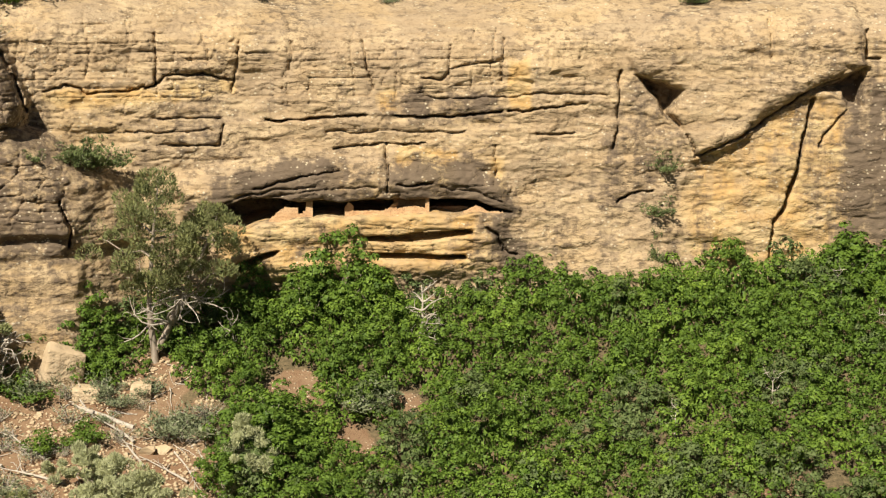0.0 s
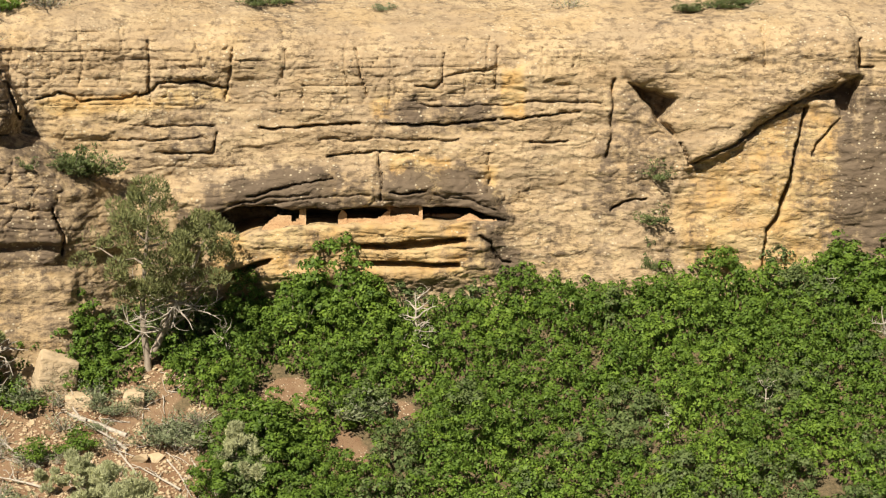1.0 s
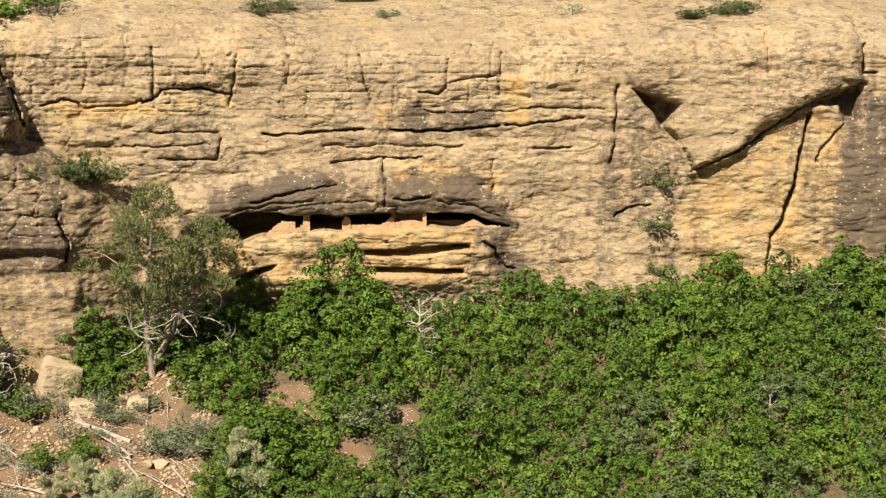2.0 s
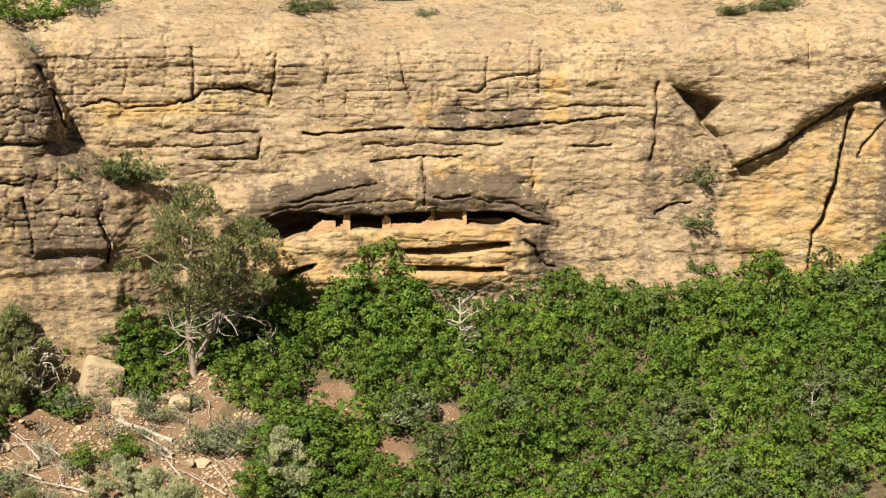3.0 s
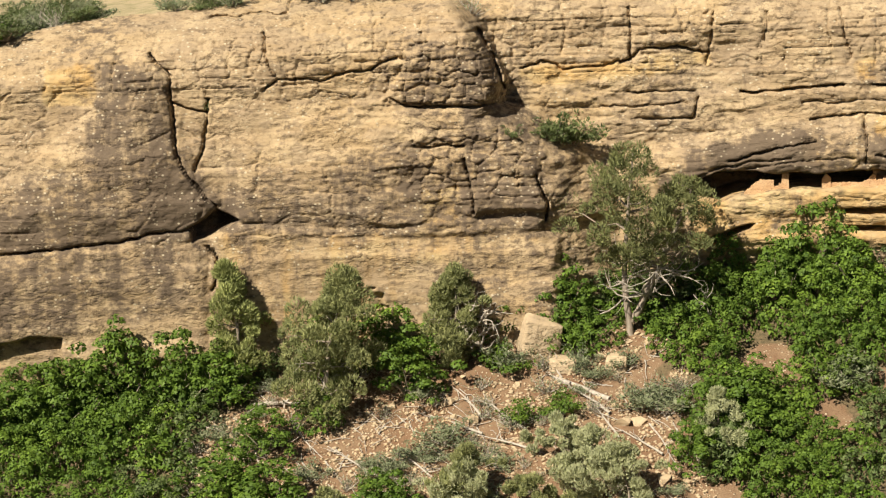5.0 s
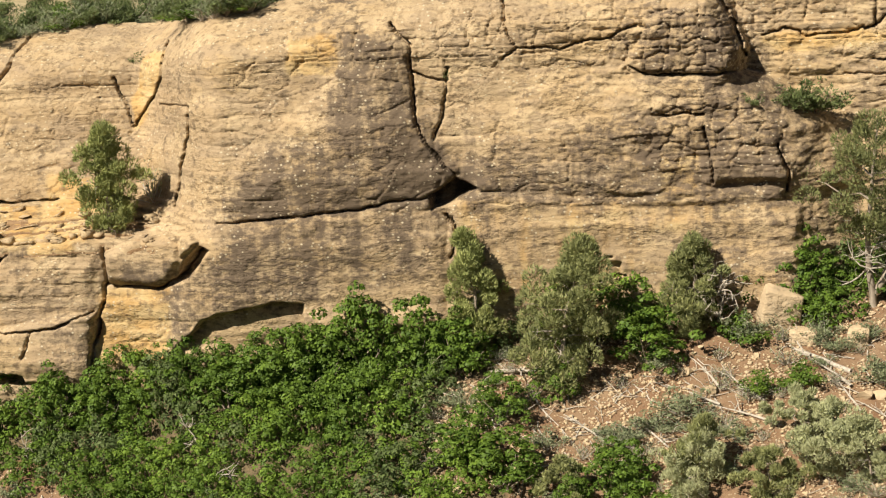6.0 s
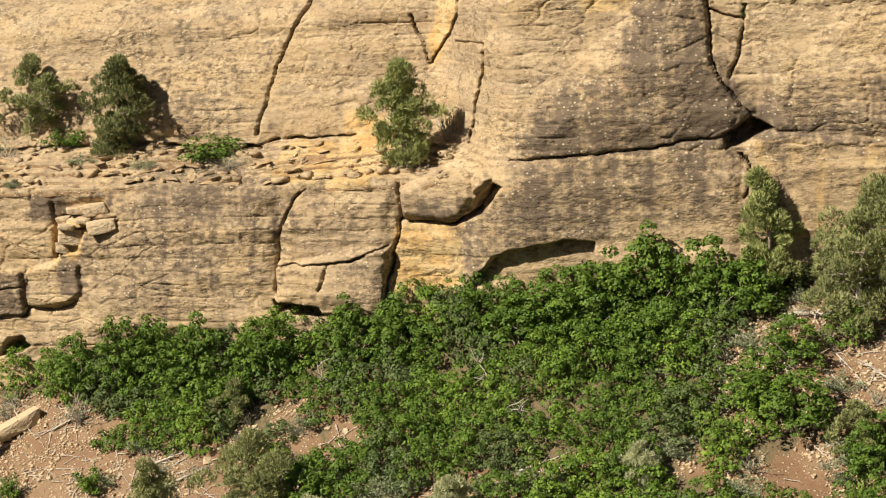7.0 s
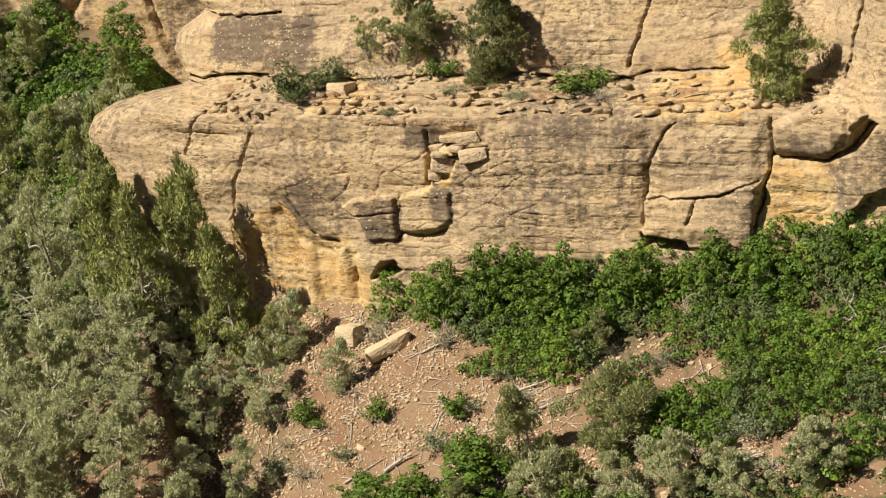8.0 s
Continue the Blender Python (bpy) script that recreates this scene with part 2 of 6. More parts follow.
# bare ground among the oaks: s, e, half-widths, slant
BARE = [
    (93.2, 5.8, 2.3, 2.2), (101, 13.5, 9.0, 6.5), (111, 13, 5.5, 5.5), (92.5, 12.0, 3.6, 5.0), (97, 18, 10, 4.5), (114, 17, 4, 3.5), (158, 12.5, 6.0, 4.0), (166, 12, 8, 7), (151, 12.5, 3.6, 4.2), (144.5, 17, 3.6, 1.8),
    (100.5, 8.5, 6.5, 4.5), (95.5, 12, 4.5, 3.0), (84.3, 7.2, 2.1, 1.5), (78.0, 8.5, 1.6, 1.2), (81.3, 11.6, 1.6, 1.6), (107, 9.5, 6.0, 5.0),
    (114, 6.5, 3.5, 2.0), (118.4, 10.5, 2.6, 4.0), (113, 15, 4.0, 3.0), (149, 8.2, 3.5, 1.2), (158, 10, 4.5, 2.0), (166, 8, 5.0, 4.0),
    (139.5, 16.6, 4.5, 1.6), (171, 10, 5.0, 5.0), (53.2, 17.4, 1.4, 0.9), (145.6, 10.2, 2.8, 1.5), (148.6, 7.6, 1.8, 1.6), (151.2, 5.8, 0.8, 1.0), (134, 16.0, 2.4, 1.2),
    (129.5, 15.7, 2.6, 0.9), (122, 16.6, 2.4, 1.1), (118.8, 18.2, 4.0, 1.2), (136, 19.8, 8, 1.0), (150, 17.2, 6, 1.6), (169, 5.2, 3.4, 2.6),
]


def oak_wanted(s, e):
    """How densely oaks stand at a place on the talus."""
    k, ragged = np.ones_like(s), 0.25 * rough(s / 1.5, e / 1.5, 0, 91)
    for cs, ce, hs, he in BARE:
        d = np.hypot((s - cs) / hs, (e - ce) / he) + ragged
        k = np.minimum(k, ease(d, 0.9, 1.1))
    return k * (1 - ease(s, 170, 173) * (1 - ease(s, 197, 200) * (e < 2)))


# ---- ground: one sheet out to the horizon, fine on the talus under the wall ----
def build_ground():
    b = np.radians(np.r_[np.arange(-180, -18, 4.0), np.arange(-18, 58, 0.2), np.arange(58, 180, 4.0), 180])
    r = np.r_[0, 0.5, 1.5, 2.5, np.arange(4, 80, 4.0), np.arange(80, 130, 0.36), np.arange(130, 200, 1.2), 220, 260, 340, 500, 900, 2000, 4500]
    B, R = np.meshgrid(b, r)
    x, y = -R * np.sin(B), R * np.cos(B)
    z = ground_height(x, y)
    near = ease(R, 82, 88) * (1 - ease(R, 190, 205))
    z = z + near * (0.14 * fbm(x / 1.1, y / 1.1, 0, 4, 31) + 0.35 * np.maximum(0, fbm(x / 3.1, y / 3.1, 0, 3, 37)))
    ob = new("ground", mesh_from("ground", np.stack([x, y, z], -1).reshape(-1, 3), sheet_faces(*B.shape)[:, ::-1], [SOIL], True))
    litter = np.zeros_like(z)
    b_, r_ = np.arctan2(-x, y), np.hypot(x, y)
    s = np.interp(b_, BEARING, RUN)
    e = np.interp(b_, BEARING, REACH) - r_
    litter = oak_wanted(s, e)
    litter = np.maximum(litter, 0.6 * ease(s, 176, 182) * ease(fbm(x / 3, y / 3, 0, 3, 44), -0.25, 0.05))
    at = ob.data.attributes.new("litter", "FLOAT", "POINT")
    at.data.foreach_set("value", litter.astype(np.float32).ravel())
    return tagged(ob, "red-brown stony talus slope under the sandstone wall", "ground", kind="structure")


ground = build_ground()

# ---- the canyon wall: how far its face stands out (OUT) at s along and z up ----
DS, DZ = 0.1, 0.074
SS, ZZ = np.meshgrid(np.arange(38, 212, DS), np.arange(-36, 2.0, DZ))


def rim_height(s):
    return np.interp(s, [36, 100, 114, 128, 140, 165, 190, 230], [-1.2, -1.4, -2.0, -3.6, -5.2, -5.6, -5.5, -4.0])


rim = rim_height(SS) + 0.5 * rough(SS / 9, 0, 0, 3)
warp = 0.9 * fbm(SS / 6, ZZ / 6, 0, 3, 21)
# rounded bare top
OUT = -0.42 * np.clip(ZZ - (rim - 3.2), 0, None) ** 2
# wide swells and bedding
OUT += 0.9 * fbm(SS / 16, ZZ / 7, 0, 3, 22)
OUT += 0.16 * rough(SS / 14, ZZ * 0.9, 0, 23) + 0.05 * rough(SS / 6, ZZ * 2.6, 0, 24)
# the western buttress, with its rounded eastern flank
edge = np.interp(ZZ, [-24, -16, -13.5, -12.2, -10.8, -9.3, -8.8, -7.4, -6, -4.1, -2.5, -1], [94.5, 94, 94.3, 95, 97, 99.2, 100.9, 100.6, 101.2, 102.1, 103.2, 104.5]) + 0.25 * warp
OUT += 3.2 * np.sqrt(ease(SS, edge - 0.3, edge + np.interp(ZZ, [-16, -12, -9.4, -8.8, 0], [5.0, 5.0, 4.5, 1.3, 1.2])))
# lower wall west of the middle, with a ledge along its top
west = ease(SS, 133, 141)
foot = -16.9 + 0.25 * rough(SS / 3, 0, 0, 41)
tread = np.clip((ZZ - foot + 1.5 + 0.12 * rough(SS / 2.2, 0, 0, 42) + 0.05 * rough(SS / 0.6, 0, 0, 43)) / 2.6, 0, 1) * 6
tread = (np.floor(tread) + ease(tread - np.floor(tread), 0.62, 0.98)) / 6
OUT -= west * (1 - ease(SS, 196, 215)) * 5.4 * np.clip(0.35 * ease(tread, 0, 1) + 0.65 * tread, 0, 1)
OUT -= west * 1.7 + 0.25 * west * np.clip(ZZ - foot, 0, 8)
# the nose, where the lower wall turns back; the upper wall ends a little before it
nose = np.where(ZZ > foot - 0.3, np.interp(ZZ, [-16.6, -15.8, -14.6, -13, -11.8, -11.3, -10.6, -7], [192.5, 196, 197.2, 196.6, 194, 193.6, 195, 192]),
                np.interp(ZZ, [-34, -30, -26, -22, -20.6, -19.4, -18.4, -17.6, -17.2], [195, 196.5, 199.5, 202, 202.3, 201, 198.6, 195.8, 193.5])) + 0.4 * warp
OUT -= 0.06 * np.clip(SS - nose + 7, 0, 9) ** 2
OUT -= 36 * ease(SS, nose + 1, nose + 7)
STAIN_SHADE, FRESH = np.zeros_like(OUT), np.zeros_like(OUT)


def window(points, margin):
    p = np.array(points, float)
    s0, z0 = p.min(0) - margin
    s1, z1 = p.max(0) + margin
    i0, i1 = np.searchsorted(ZZ[:, 0], [z0, z1])
    j0, j1 = np.searchsorted(SS[0], [s0, s1])
    return p, (slice(i0, max(i1, i0 + 1)), slice(j0, max(j1, j0 + 1)))


def apart(s, z, a, b):
    d = b - a
    k = np.clip(((s - a[0]) * d[0] + (z - a[1]) * d[1]) / max(d @ d, 1e-9), 0, 1)
    return np.hypot(s - a[0] - k * d[0], z - a[1] - k * d[1])


def crack(points, width, depth):
    """An open joint along a line, narrow, uneven and tapering."""
    p, w = window(points, 1.2)
    s = SS[w] + 0.12 * rough(SS[w] * 1.1, ZZ[w] * 1.1, 0, 51) + 0.05 * rough(SS[w] * 4, ZZ[w] * 4, 0, 54)
    z = ZZ[w] + 0.12 * rough(SS[w] * 1.1, ZZ[w] * 1.1, 9, 52) + 0.05 * rough(SS[w] * 4, ZZ[w] * 4, 3, 54)
    d = np.min([apart(s, z, a, b) for a, b in zip(p, p[1:])], axis=0)
    half = 0.15 * width * (1 + 0.8 * rough(SS[w] * 0.9, ZZ[w] * 0.9, 0, 53))
    open_ = ease(rough(SS[w] / 0.9, ZZ[w] / 0.9, 0, 55), -1.1, -0.6)
    OUT[w] -= depth * open_ * (1 - ease(d, half * 0.3, half + 0.065)) + 0.05 * np.exp(-(d / 0.3) ** 2)


def inside(points, soft, blur=None):
    """How far (0 to 1) each place of the wall lies inside an outline."""
    p, w = window(points, soft + 1.6)
    s = SS[w] + 0.42 * soft ** 0.5 * fbm(SS[w] / 1.2, ZZ[w] / 1.2, 0, 3, 61)
    z = ZZ[w] + 0.42 * soft ** 0.5 * fbm(SS[w] / 1.2, ZZ[w] / 1.2, 5, 3, 62)
    d, odd = np.full(s.shape, 1e9), np.zeros(s.shape, bool)
    for a, b in zip(p, np.roll(p, -1, 0)):
        d = np.minimum(d, apart(s, z, a, b))
        hit = (a[1] > z) != (b[1] > z)
        odd ^= hit & (s < (b[0] - a[0]) * (z - a[1]) / (b[1] - a[1] + 1e-12) + a[0])
    d = np.where(odd, d, -d)
    return w, (ease(d, -0.3 * soft, soft) if blur is None else ease(d, -blur, 0.35 * blur))


def slab(points, out, soft):
    w, k = inside(points, soft)
    OUT[w] += out * np.sqrt(k) if out > 0 else out * k


# Darkens an outlined patch: rock varnish, and shade painted under one block.
def stain_shade(points, much, soft):
    w, k = inside(points, 1.0, 0.6 + soft)
    k = np.clip(k * (1.0 + 0.9 * fbm(SS[w] / 1.5, ZZ[w] / 4, 0, 3, 63)), 0, 1)
    STAIN_SHADE[w] = np.maximum(STAIN_SHADE[w], much * k)


def fresh(points, much, soft):
    w, k = inside(points, 0.8, 0.3 + 0.8 * soft)
    FRESH[w] = np.maximum(FRESH[w], much * k)


crack([(93.0, -3.3), (92.8, -5.1), (93.0, -6.4), (93.5, -6.7)], 0.22, 0.6)
crack([(87.8, -3.7), (87.9, -5.4), (88.2, -6.8)], 0.22, 0.6)
crack([(84.6, -3.7), (84.7, -5.5)], 0.2, 0.5)
crack([(80.1, -3.8), (79.8, -5.2), (79.6, -6.7)], 0.24, 0.6)
crack([(74.6, -4.1), (74.8, -6.1)], 0.18, 0.5)
crack([(71.3, -3.6), (71.4, -4.9), (71.5, -6.3)], 0.2, 0.5)
crack([(99.6, -6.8), (98.3, -6.4), (97.6, -6.6), (97.3, -7.0), (95.2, -6.8), (93.1, -6.5), (92.4, -5.9), (90.4, -5.8), (88.1, -6.1)], 0.22, 0.6)
crack([(76.4, -6.1), (75.3, -6.1), (74.6, -5.5), (71.5, -5.0)], 0.2, 0.5)
crack([(86.2, -8.7), (83.4, -8.6), (80.1, -8.3)], 0.26, 0.9)
crack([(78.3, -8.4), (75.0, -8.5), (71.5, -8.2)], 0.26, 0.9)
crack([(71.1, -8.2), (67.9, -7.9), (66.2, -7.7)], 0.2, 0.7)
crack([(81.9, -10.4), (80.6, -10.2), (78.8, -10.2), (76.4, -10.2)], 0.2, 0.6)
crack([(69.3, -9.6), (67.0, -9.5)], 0.2, 0.6)
crack([(93.2, -8.5), (89.0, -8.5)], 0.14, 0.4)
crack([(92.2, -10.1), (90.5, -10.1), (89.0, -10.1), (88.8, -8.9)], 0.2, 0.6)
crack([(78.8, -10.2), (78.6, -11.8), (78.7, -13.1)], 0.2, 0.6)
crack([(71.8, -10.3), (71.9, -12.6)], 0.16, 0.4)
crack([(64.1, -5.6), (64.2, -8.4), (64.4, -10.5)], 0.26, 0.7)
crack([(64.1, -14.0), (63.3, -13.4), (62.0, -13.1)], 0.25, 0.8)
crack([(87.0, -12.9), (83.5, -12.0), (81.7, -11.8)], 0.18, 0.5)
crack([(89.6, -14.3), (88.0, -13.4), (85.6, -12.9), (83.2, -12.7)], 0.16, 0.25)
crack([(85.4, -13.2), (82.6, -12.9), (79.4, -12.8)], 0.14, 0.2)
crack([(87.4, -13.6), (85.8, -13.3), (84.6, -13.2)], 0.14, 0.2)
crack([(75.4, -12.9), (73.2, -13.0), (71.6, -13.9)], 0.14, 0.25)
crack([(82.4, -9.4), (78.6, -9.3), (73.8, -9.5)], 0.14, 0.35)
crack([(96.0, -9.3), (92.6, -9.4), (89.4, -9.2)], 0.14, 0.35)
crack([(76.2, -7.2), (73.0, -7.4), (68.4, -7.0), (65.0, -7.2)], 0.14, 0.35)
crack([(78.0, -12.7), (75.9, -12.7)], 0.18, 0.5)
slab([(63.5, -4.7), (62.7, -3.3), (60.2, -1.9), (55.7, -1.4), (49.4, -1.8), (48.8, -5.3), (50.3, -6.0), (52.4, -6.9), (54.5, -8.2), (56.9, -10.1), (59.4, -11.1), (60.0, -9.5), (60.7, -8.2), (60.3, -6.8), (63.0, -5.9)], 0.9, 0.8)
crack([(60.0, -9.5), (59.2, -10.9), (56.9, -10.0), (54.5, -8.3), (52.4, -6.9), (50.3, -6.1)], 0.3, 0.6)
slab([(63.2, -5.9), (60.3, -6.8), (60.7, -8.2), (60.0, -9.5), (61.0, -8.5)], -2.2, 0.3)
slab([(52.4, -7.0), (50.3, -6.1), (48.9, -5.3), (48.9, -7.9), (49.9, -8.1), (50.3, -7.0)], -1.4, 0.4)
slab([(59.4, -11.1), (56.9, -10.2), (52.4, -7.2), (49.9, -7.9), (49.5, -15.9), (54.3, -18.7), (61.1, -18.7), (60.8, -13.7)], -0.25, 0.6)
crack([(52.0, -7.5), (52.5, -9.8), (52.8, -12.0), (53.4, -13.7), (54.2, -15.3), (54.7, -17.7)], 0.55, 1.1)
crack([(50.0, -8.0), (51.0, -9.3), (51.6, -10.5)], 0.25, 0.6)
crack([(54.8, -2.5), (54.8, -4.9)], 0.2, 0.5)
crack([(48.8, -3.2), (48.8, -4.9), (48.0, -4.9)], 0.3, 0.8)
fresh([(59.0, -11.2), (56.6, -10.4), (52.4, -7.4), (49.9, -8.1), (49.6, -15.5), (53.6, -17.7), (58.9, -17.7), (60.2, -14.4)], 0.5, 0.8)
fresh([(52.4, -9.5), (49.9, -8.1), (49.6, -15.5), (54.0, -17.0)], 0.5, 0.5)
stain_shade([(63.7, -6.6), (61.2, -8.0), (59.8, -10.9), (61.5, -11.6), (64.3, -14.1), (66.1, -13.7), (64.4, -10.9)], 0.4, 0.9)
stain_shade([(49.8, -6.3), (46.8, -6.3), (46.6, -15.9), (49.5, -15.9)], 0.6, 0.4)
slab([(92.6, -12.4), (88.4, -11.4), (83.5, -11.3), (75.0, -11.5), (71.3, -12.6), (70.6, -14.4), (73.2, -13.6), (75.7, -13.4), (81.4, -13.5), (84.2, -13.5), (86.3, -13.2), (88.1, -13.8), (90.4, -14.9)], 0.8, 1.2)
slab([(90.3, -14.9), (88.4, -13.8), (86.5, -13.4), (84.2, -13.8), (81.4, -13.7), (78.6, -13.6), (75.7, -13.6), (73.2, -13.8), (71.0, -14.5), (73.6, -14.5), (76.1, -14.5), (81.4, -14.6), (83.5, -14.7), (86.0, -14.9), (87.8, -15.3), (89.2, -15.1)], -5.0, 0.3)
slab([(89.3, -15.6), (86.0, -14.9), (81.4, -14.6), (76.1, -14.5), (73.2, -14.5), (71.3, -14.9), (71.4, -18.7), (89.2, -19.1)], 0.45, 1.0)
slab([(80.5, -15.9), (77.1, -15.8), (73.4, -15.4), (73.2, -15.7), (75.4, -16.2), (77.1, -16.4), (80.0, -16.3)], -1.5, 0.2)
slab([(79.8, -17.0), (73.8, -17.1), (73.6, -17.5), (79.6, -17.4)], -1.4, 0.2)
slab([(89.4, -17.9), (87.1, -17.1), (85.5, -16.7), (85.7, -17.1), (87.8, -18.0), (89.2, -18.4)], -1.6, 0.25)
crack([(72.5, -15.4), (71.8, -15.8), (71.3, -16.9), (70.4, -17.2)], 0.3, 0.7)
fresh([(89.2, -15.4), (83.5, -14.7), (76.1, -14.5), (71.8, -14.7), (71.4, -18.0), (80.0, -18.2), (89.2, -18.8)], 0.5, 0.4)
stain_shade([(88.4, -12.4), (83.5, -11.4), (78.5, -11.7), (72.9, -11.5), (71.3, -13.3), (71.1, -14.4), (73.2, -13.5), (81.4, -13.4), (84.2, -13.5), (88.1, -13.7), (90.2, -14.7), (90.9, -13.8)], 0.95, 0.5)
stain_shade([(71.8, -15.1), (70.4, -16.9), (69.7, -18.3), (71.4, -18.1)], 0.8, 0.4)
stain_shade([(78.5, -7.4), (71.8, -7.3), (71.6, -8.2), (78.5, -8.4)], 0.7, 0.4)
fresh([(79.0, -6.9), (78.2, -6.9), (78.2, -8.1), (78.9, -8.1)], 0.8, 0.3)
fresh([(70.9, -5.2), (69.9, -5.2), (69.9, -7.8), (70.8, -7.8)], 0.8, 0.3)
fresh([(99.6, -7.2), (97.6, -6.7), (93.5, -7.0), (88.3, -6.3), (88.3, -6.8), (93.2, -7.3), (98.6, -7.7)], 0.8, 0.4)
fresh([(82.4, -12.0), (81.7, -12.0), (81.7, -12.9), (82.4, -12.9)], 0.9, 0.3)
fresh([(77.8, -10.4), (74.6, -10.8), (74.6, -12.6), (75.7, -12.9), (76.4, -11.5), (77.8, -11.3)], 0.8, 0.4)
fresh([(72.2, -11.2), (71.3, -11.2), (71.3, -13.7), (72.0, -12.9)], 0.7, 0.3)
slab([(101.4, -8.6), (104.2, -8.75), (108.3, -8.2), (106.9, -6.5), (106.1, -5.3), (103.2, -4.4), (101.9, -4.6), (101.0, -6.2), (100.5, -7.6)], 0.45, 0.35)
slab([(103.2, -11.7), (101.0, -11.6), (98.9, -12.6), (97.9, -15.2), (102.8, -15.4)], 0.4, 0.3)
slab([(118.0, -10.6), (112.1, -9.3), (107.0, -9.2), (102.8, -9.0), (99.3, -9.5), (96.3, -12.2), (97.6, -15.8), (107.5, -16.2), (117.4, -15.6)], 0.55, 1.6)
crack([(118.8, -7.7), (119.1, -9.7), (119.8, -12.1)], 0.25, 0.7)
crack([(121.1, -8.0), (119.0, -8.5)], 0.2, 0.6)
crack([(115.4, -4.0), (115.1, -5.8), (114.6, -6.7), (115.4, -7.5)], 0.2, 0.6)
crack([(114.6, -6.7), (113.2, -6.7), (111.9, -6.9), (110.4, -6.4), (108.9, -6.3), (107.3, -5.7)], 0.2, 0.6)
crack([(118.9, -3.0), (116.8, -2.9), (114.1, -2.9), (114.0, -2.3)], 0.2, 0.6)
crack([(103.3, -11.9), (103.0, -13.3), (102.7, -15.2)], 0.28, 0.8)
crack([(106.3, -11.1), (104.9, -11.1), (103.3, -11.1)], 0.24, 0.7)
crack([(102.3, -4.2), (101.3, -6.0), (100.7, -7.9)], 0.5, 1.3)
crack([(98.9, -13.1), (98.3, -14.8), (98.5, -16.0)], 0.4, 1.2)
crack([(107.7, -8.2), (107.0, -8.6), (104.2, -8.7), (101.4, -8.8)], 0.25, 0.7)
slab([(119.0, -16.3), (117.5, -15.6), (108.1, -16.2), (104.5, -15.6), (98.9, -16.0), (97.5, -17.1), (97.7, -25.1), (119.5, -24.8)], 0.45, 0.5)
slab([(136.5, -17.6), (133.9, -17.0), (128.1, -16.8), (122.9, -16.1), (120.4, -15.9), (119.4, -17.0), (119.6, -26.0), (137.5, -27.0)], 0.4, 0.8)
slab([(120.5, -15.5), (118.7, -14.6), (117.3, -15.2), (119.0, -16.1), (120.2, -16.4)], -2.2, 0.25)
crack([(119.1, -16.9), (118.8, -17.9), (119.2, -19.6)], 0.3, 0.9)
crack([(111.1, -19.8), (109.2, -19.8)], 0.25, 0.8)
crack([(110.3, -21.7), (109.4, -21.2), (108.5, -21.0)], 0.35, 0.9)
fresh([(118.6, -15.9), (108.1, -16.2), (102.4, -15.8), (98.9, -17.0), (106.8, -18.3), (107.6, -22.1), (110.5, -23.1), (118.6, -21.4)], 0.34, 0.6)
fresh([(105.9, -14.1), (103.9, -13.9), (104.0, -15.6), (105.8, -15.8)], 0.9, 0.3)
stain_shade([(117.1, -13.5), (107.5, -11.4), (104.4, -12.7), (98.5, -14.6), (98.9, -16.0), (104.5, -15.8), (108.1, -16.1), (117.5, -15.6), (118.3, -14.5)], 0.45, 0.8)
stain_shade([(98.0, -15.6), (95.5, -12.6), (97.0, -10.6), (99.2, -9.4), (103.0, -9.2), (104.0, -11.5), (103.0, -15.5)], 0.26, 0.6)
slab([(111.0, -19.9), (108.6, -20.0), (108.4, -23.0), (110.6, -23.0)], -0.5, 0.2)
stain_shade([(107.2, -4.7), (102.0, -6.0), (101.4, -8.4), (106.3, -8.6), (108.0, -6.7)], 0.36, 0.6)
slab([(130.7, -12.4), (126.2, -9.8), (124.5, -5.4), (121.7, -5.6), (121.0, -11.4), (118.8, -14.2), (120.0, -15.5), (128.1, -16.7), (132.8, -15.7)], 0.9, 3.0)
crack([(122.3, -5.0), (121.1, -6.4), (121.1, -9.3), (120.7, -11.8), (118.8, -14.3), (118.6, -14.9)], 0.26, 0.9)
stain_shade([(124.7, -5.8), (121.7, -5.9), (120.9, -11.4), (118.9, -14.2), (120.0, -15.4), (128.1, -16.6), (132.8, -15.7), (130.0, -12.5), (126.3, -11.9)], 0.7, 0.6)
fresh([(128.5, -5.8), (125.8, -5.7), (125.9, -7.6), (128.6, -7.7)], 0.85, 0.3)
crack([(141.9, -8.1), (141.3, -9.7), (140.7, -11.4)], 0.4, 1.1)
crack([(137.9, -5.8), (138.3, -8.0), (139.6, -10.1), (140.6, -11.4)], 0.45, 1.2)
crack([(135.6, -9.8), (135.9, -11.6), (136.5, -13.3), (137.2, -16.0)], 0.28, 0.8)
crack([(138.5, -9.8), (135.6, -9.7)], 0.18, 0.5)
fresh([(139.6, -6.9), (138.2, -6.3), (138.5, -8.0), (139.8, -10.3), (140.5, -11.3), (140.5, -9.7)], 0.9, 0.3)
crack([(148.8, -5.3), (149.6, -7.4), (150.7, -9.2), (151.8, -11.7), (153.1, -15.5)], 0.36, 1.1)
crack([(133.9, -16.8), (128.1, -16.6), (122.9, -15.9), (120.2, -15.6)], 0.2, 0.5)
crack([(119.4, -16.8), (118.8, -18.1), (119.1, -19.3)], 0.3, 0.9)
slab([(141.4, -18.7), (139.9, -17.9), (138.3, -17.3), (136.7, -17.7), (136.4, -19.2), (137.3, -20.6), (138.9, -20.8), (141.5, -20.5)], 0.62, 0.45)
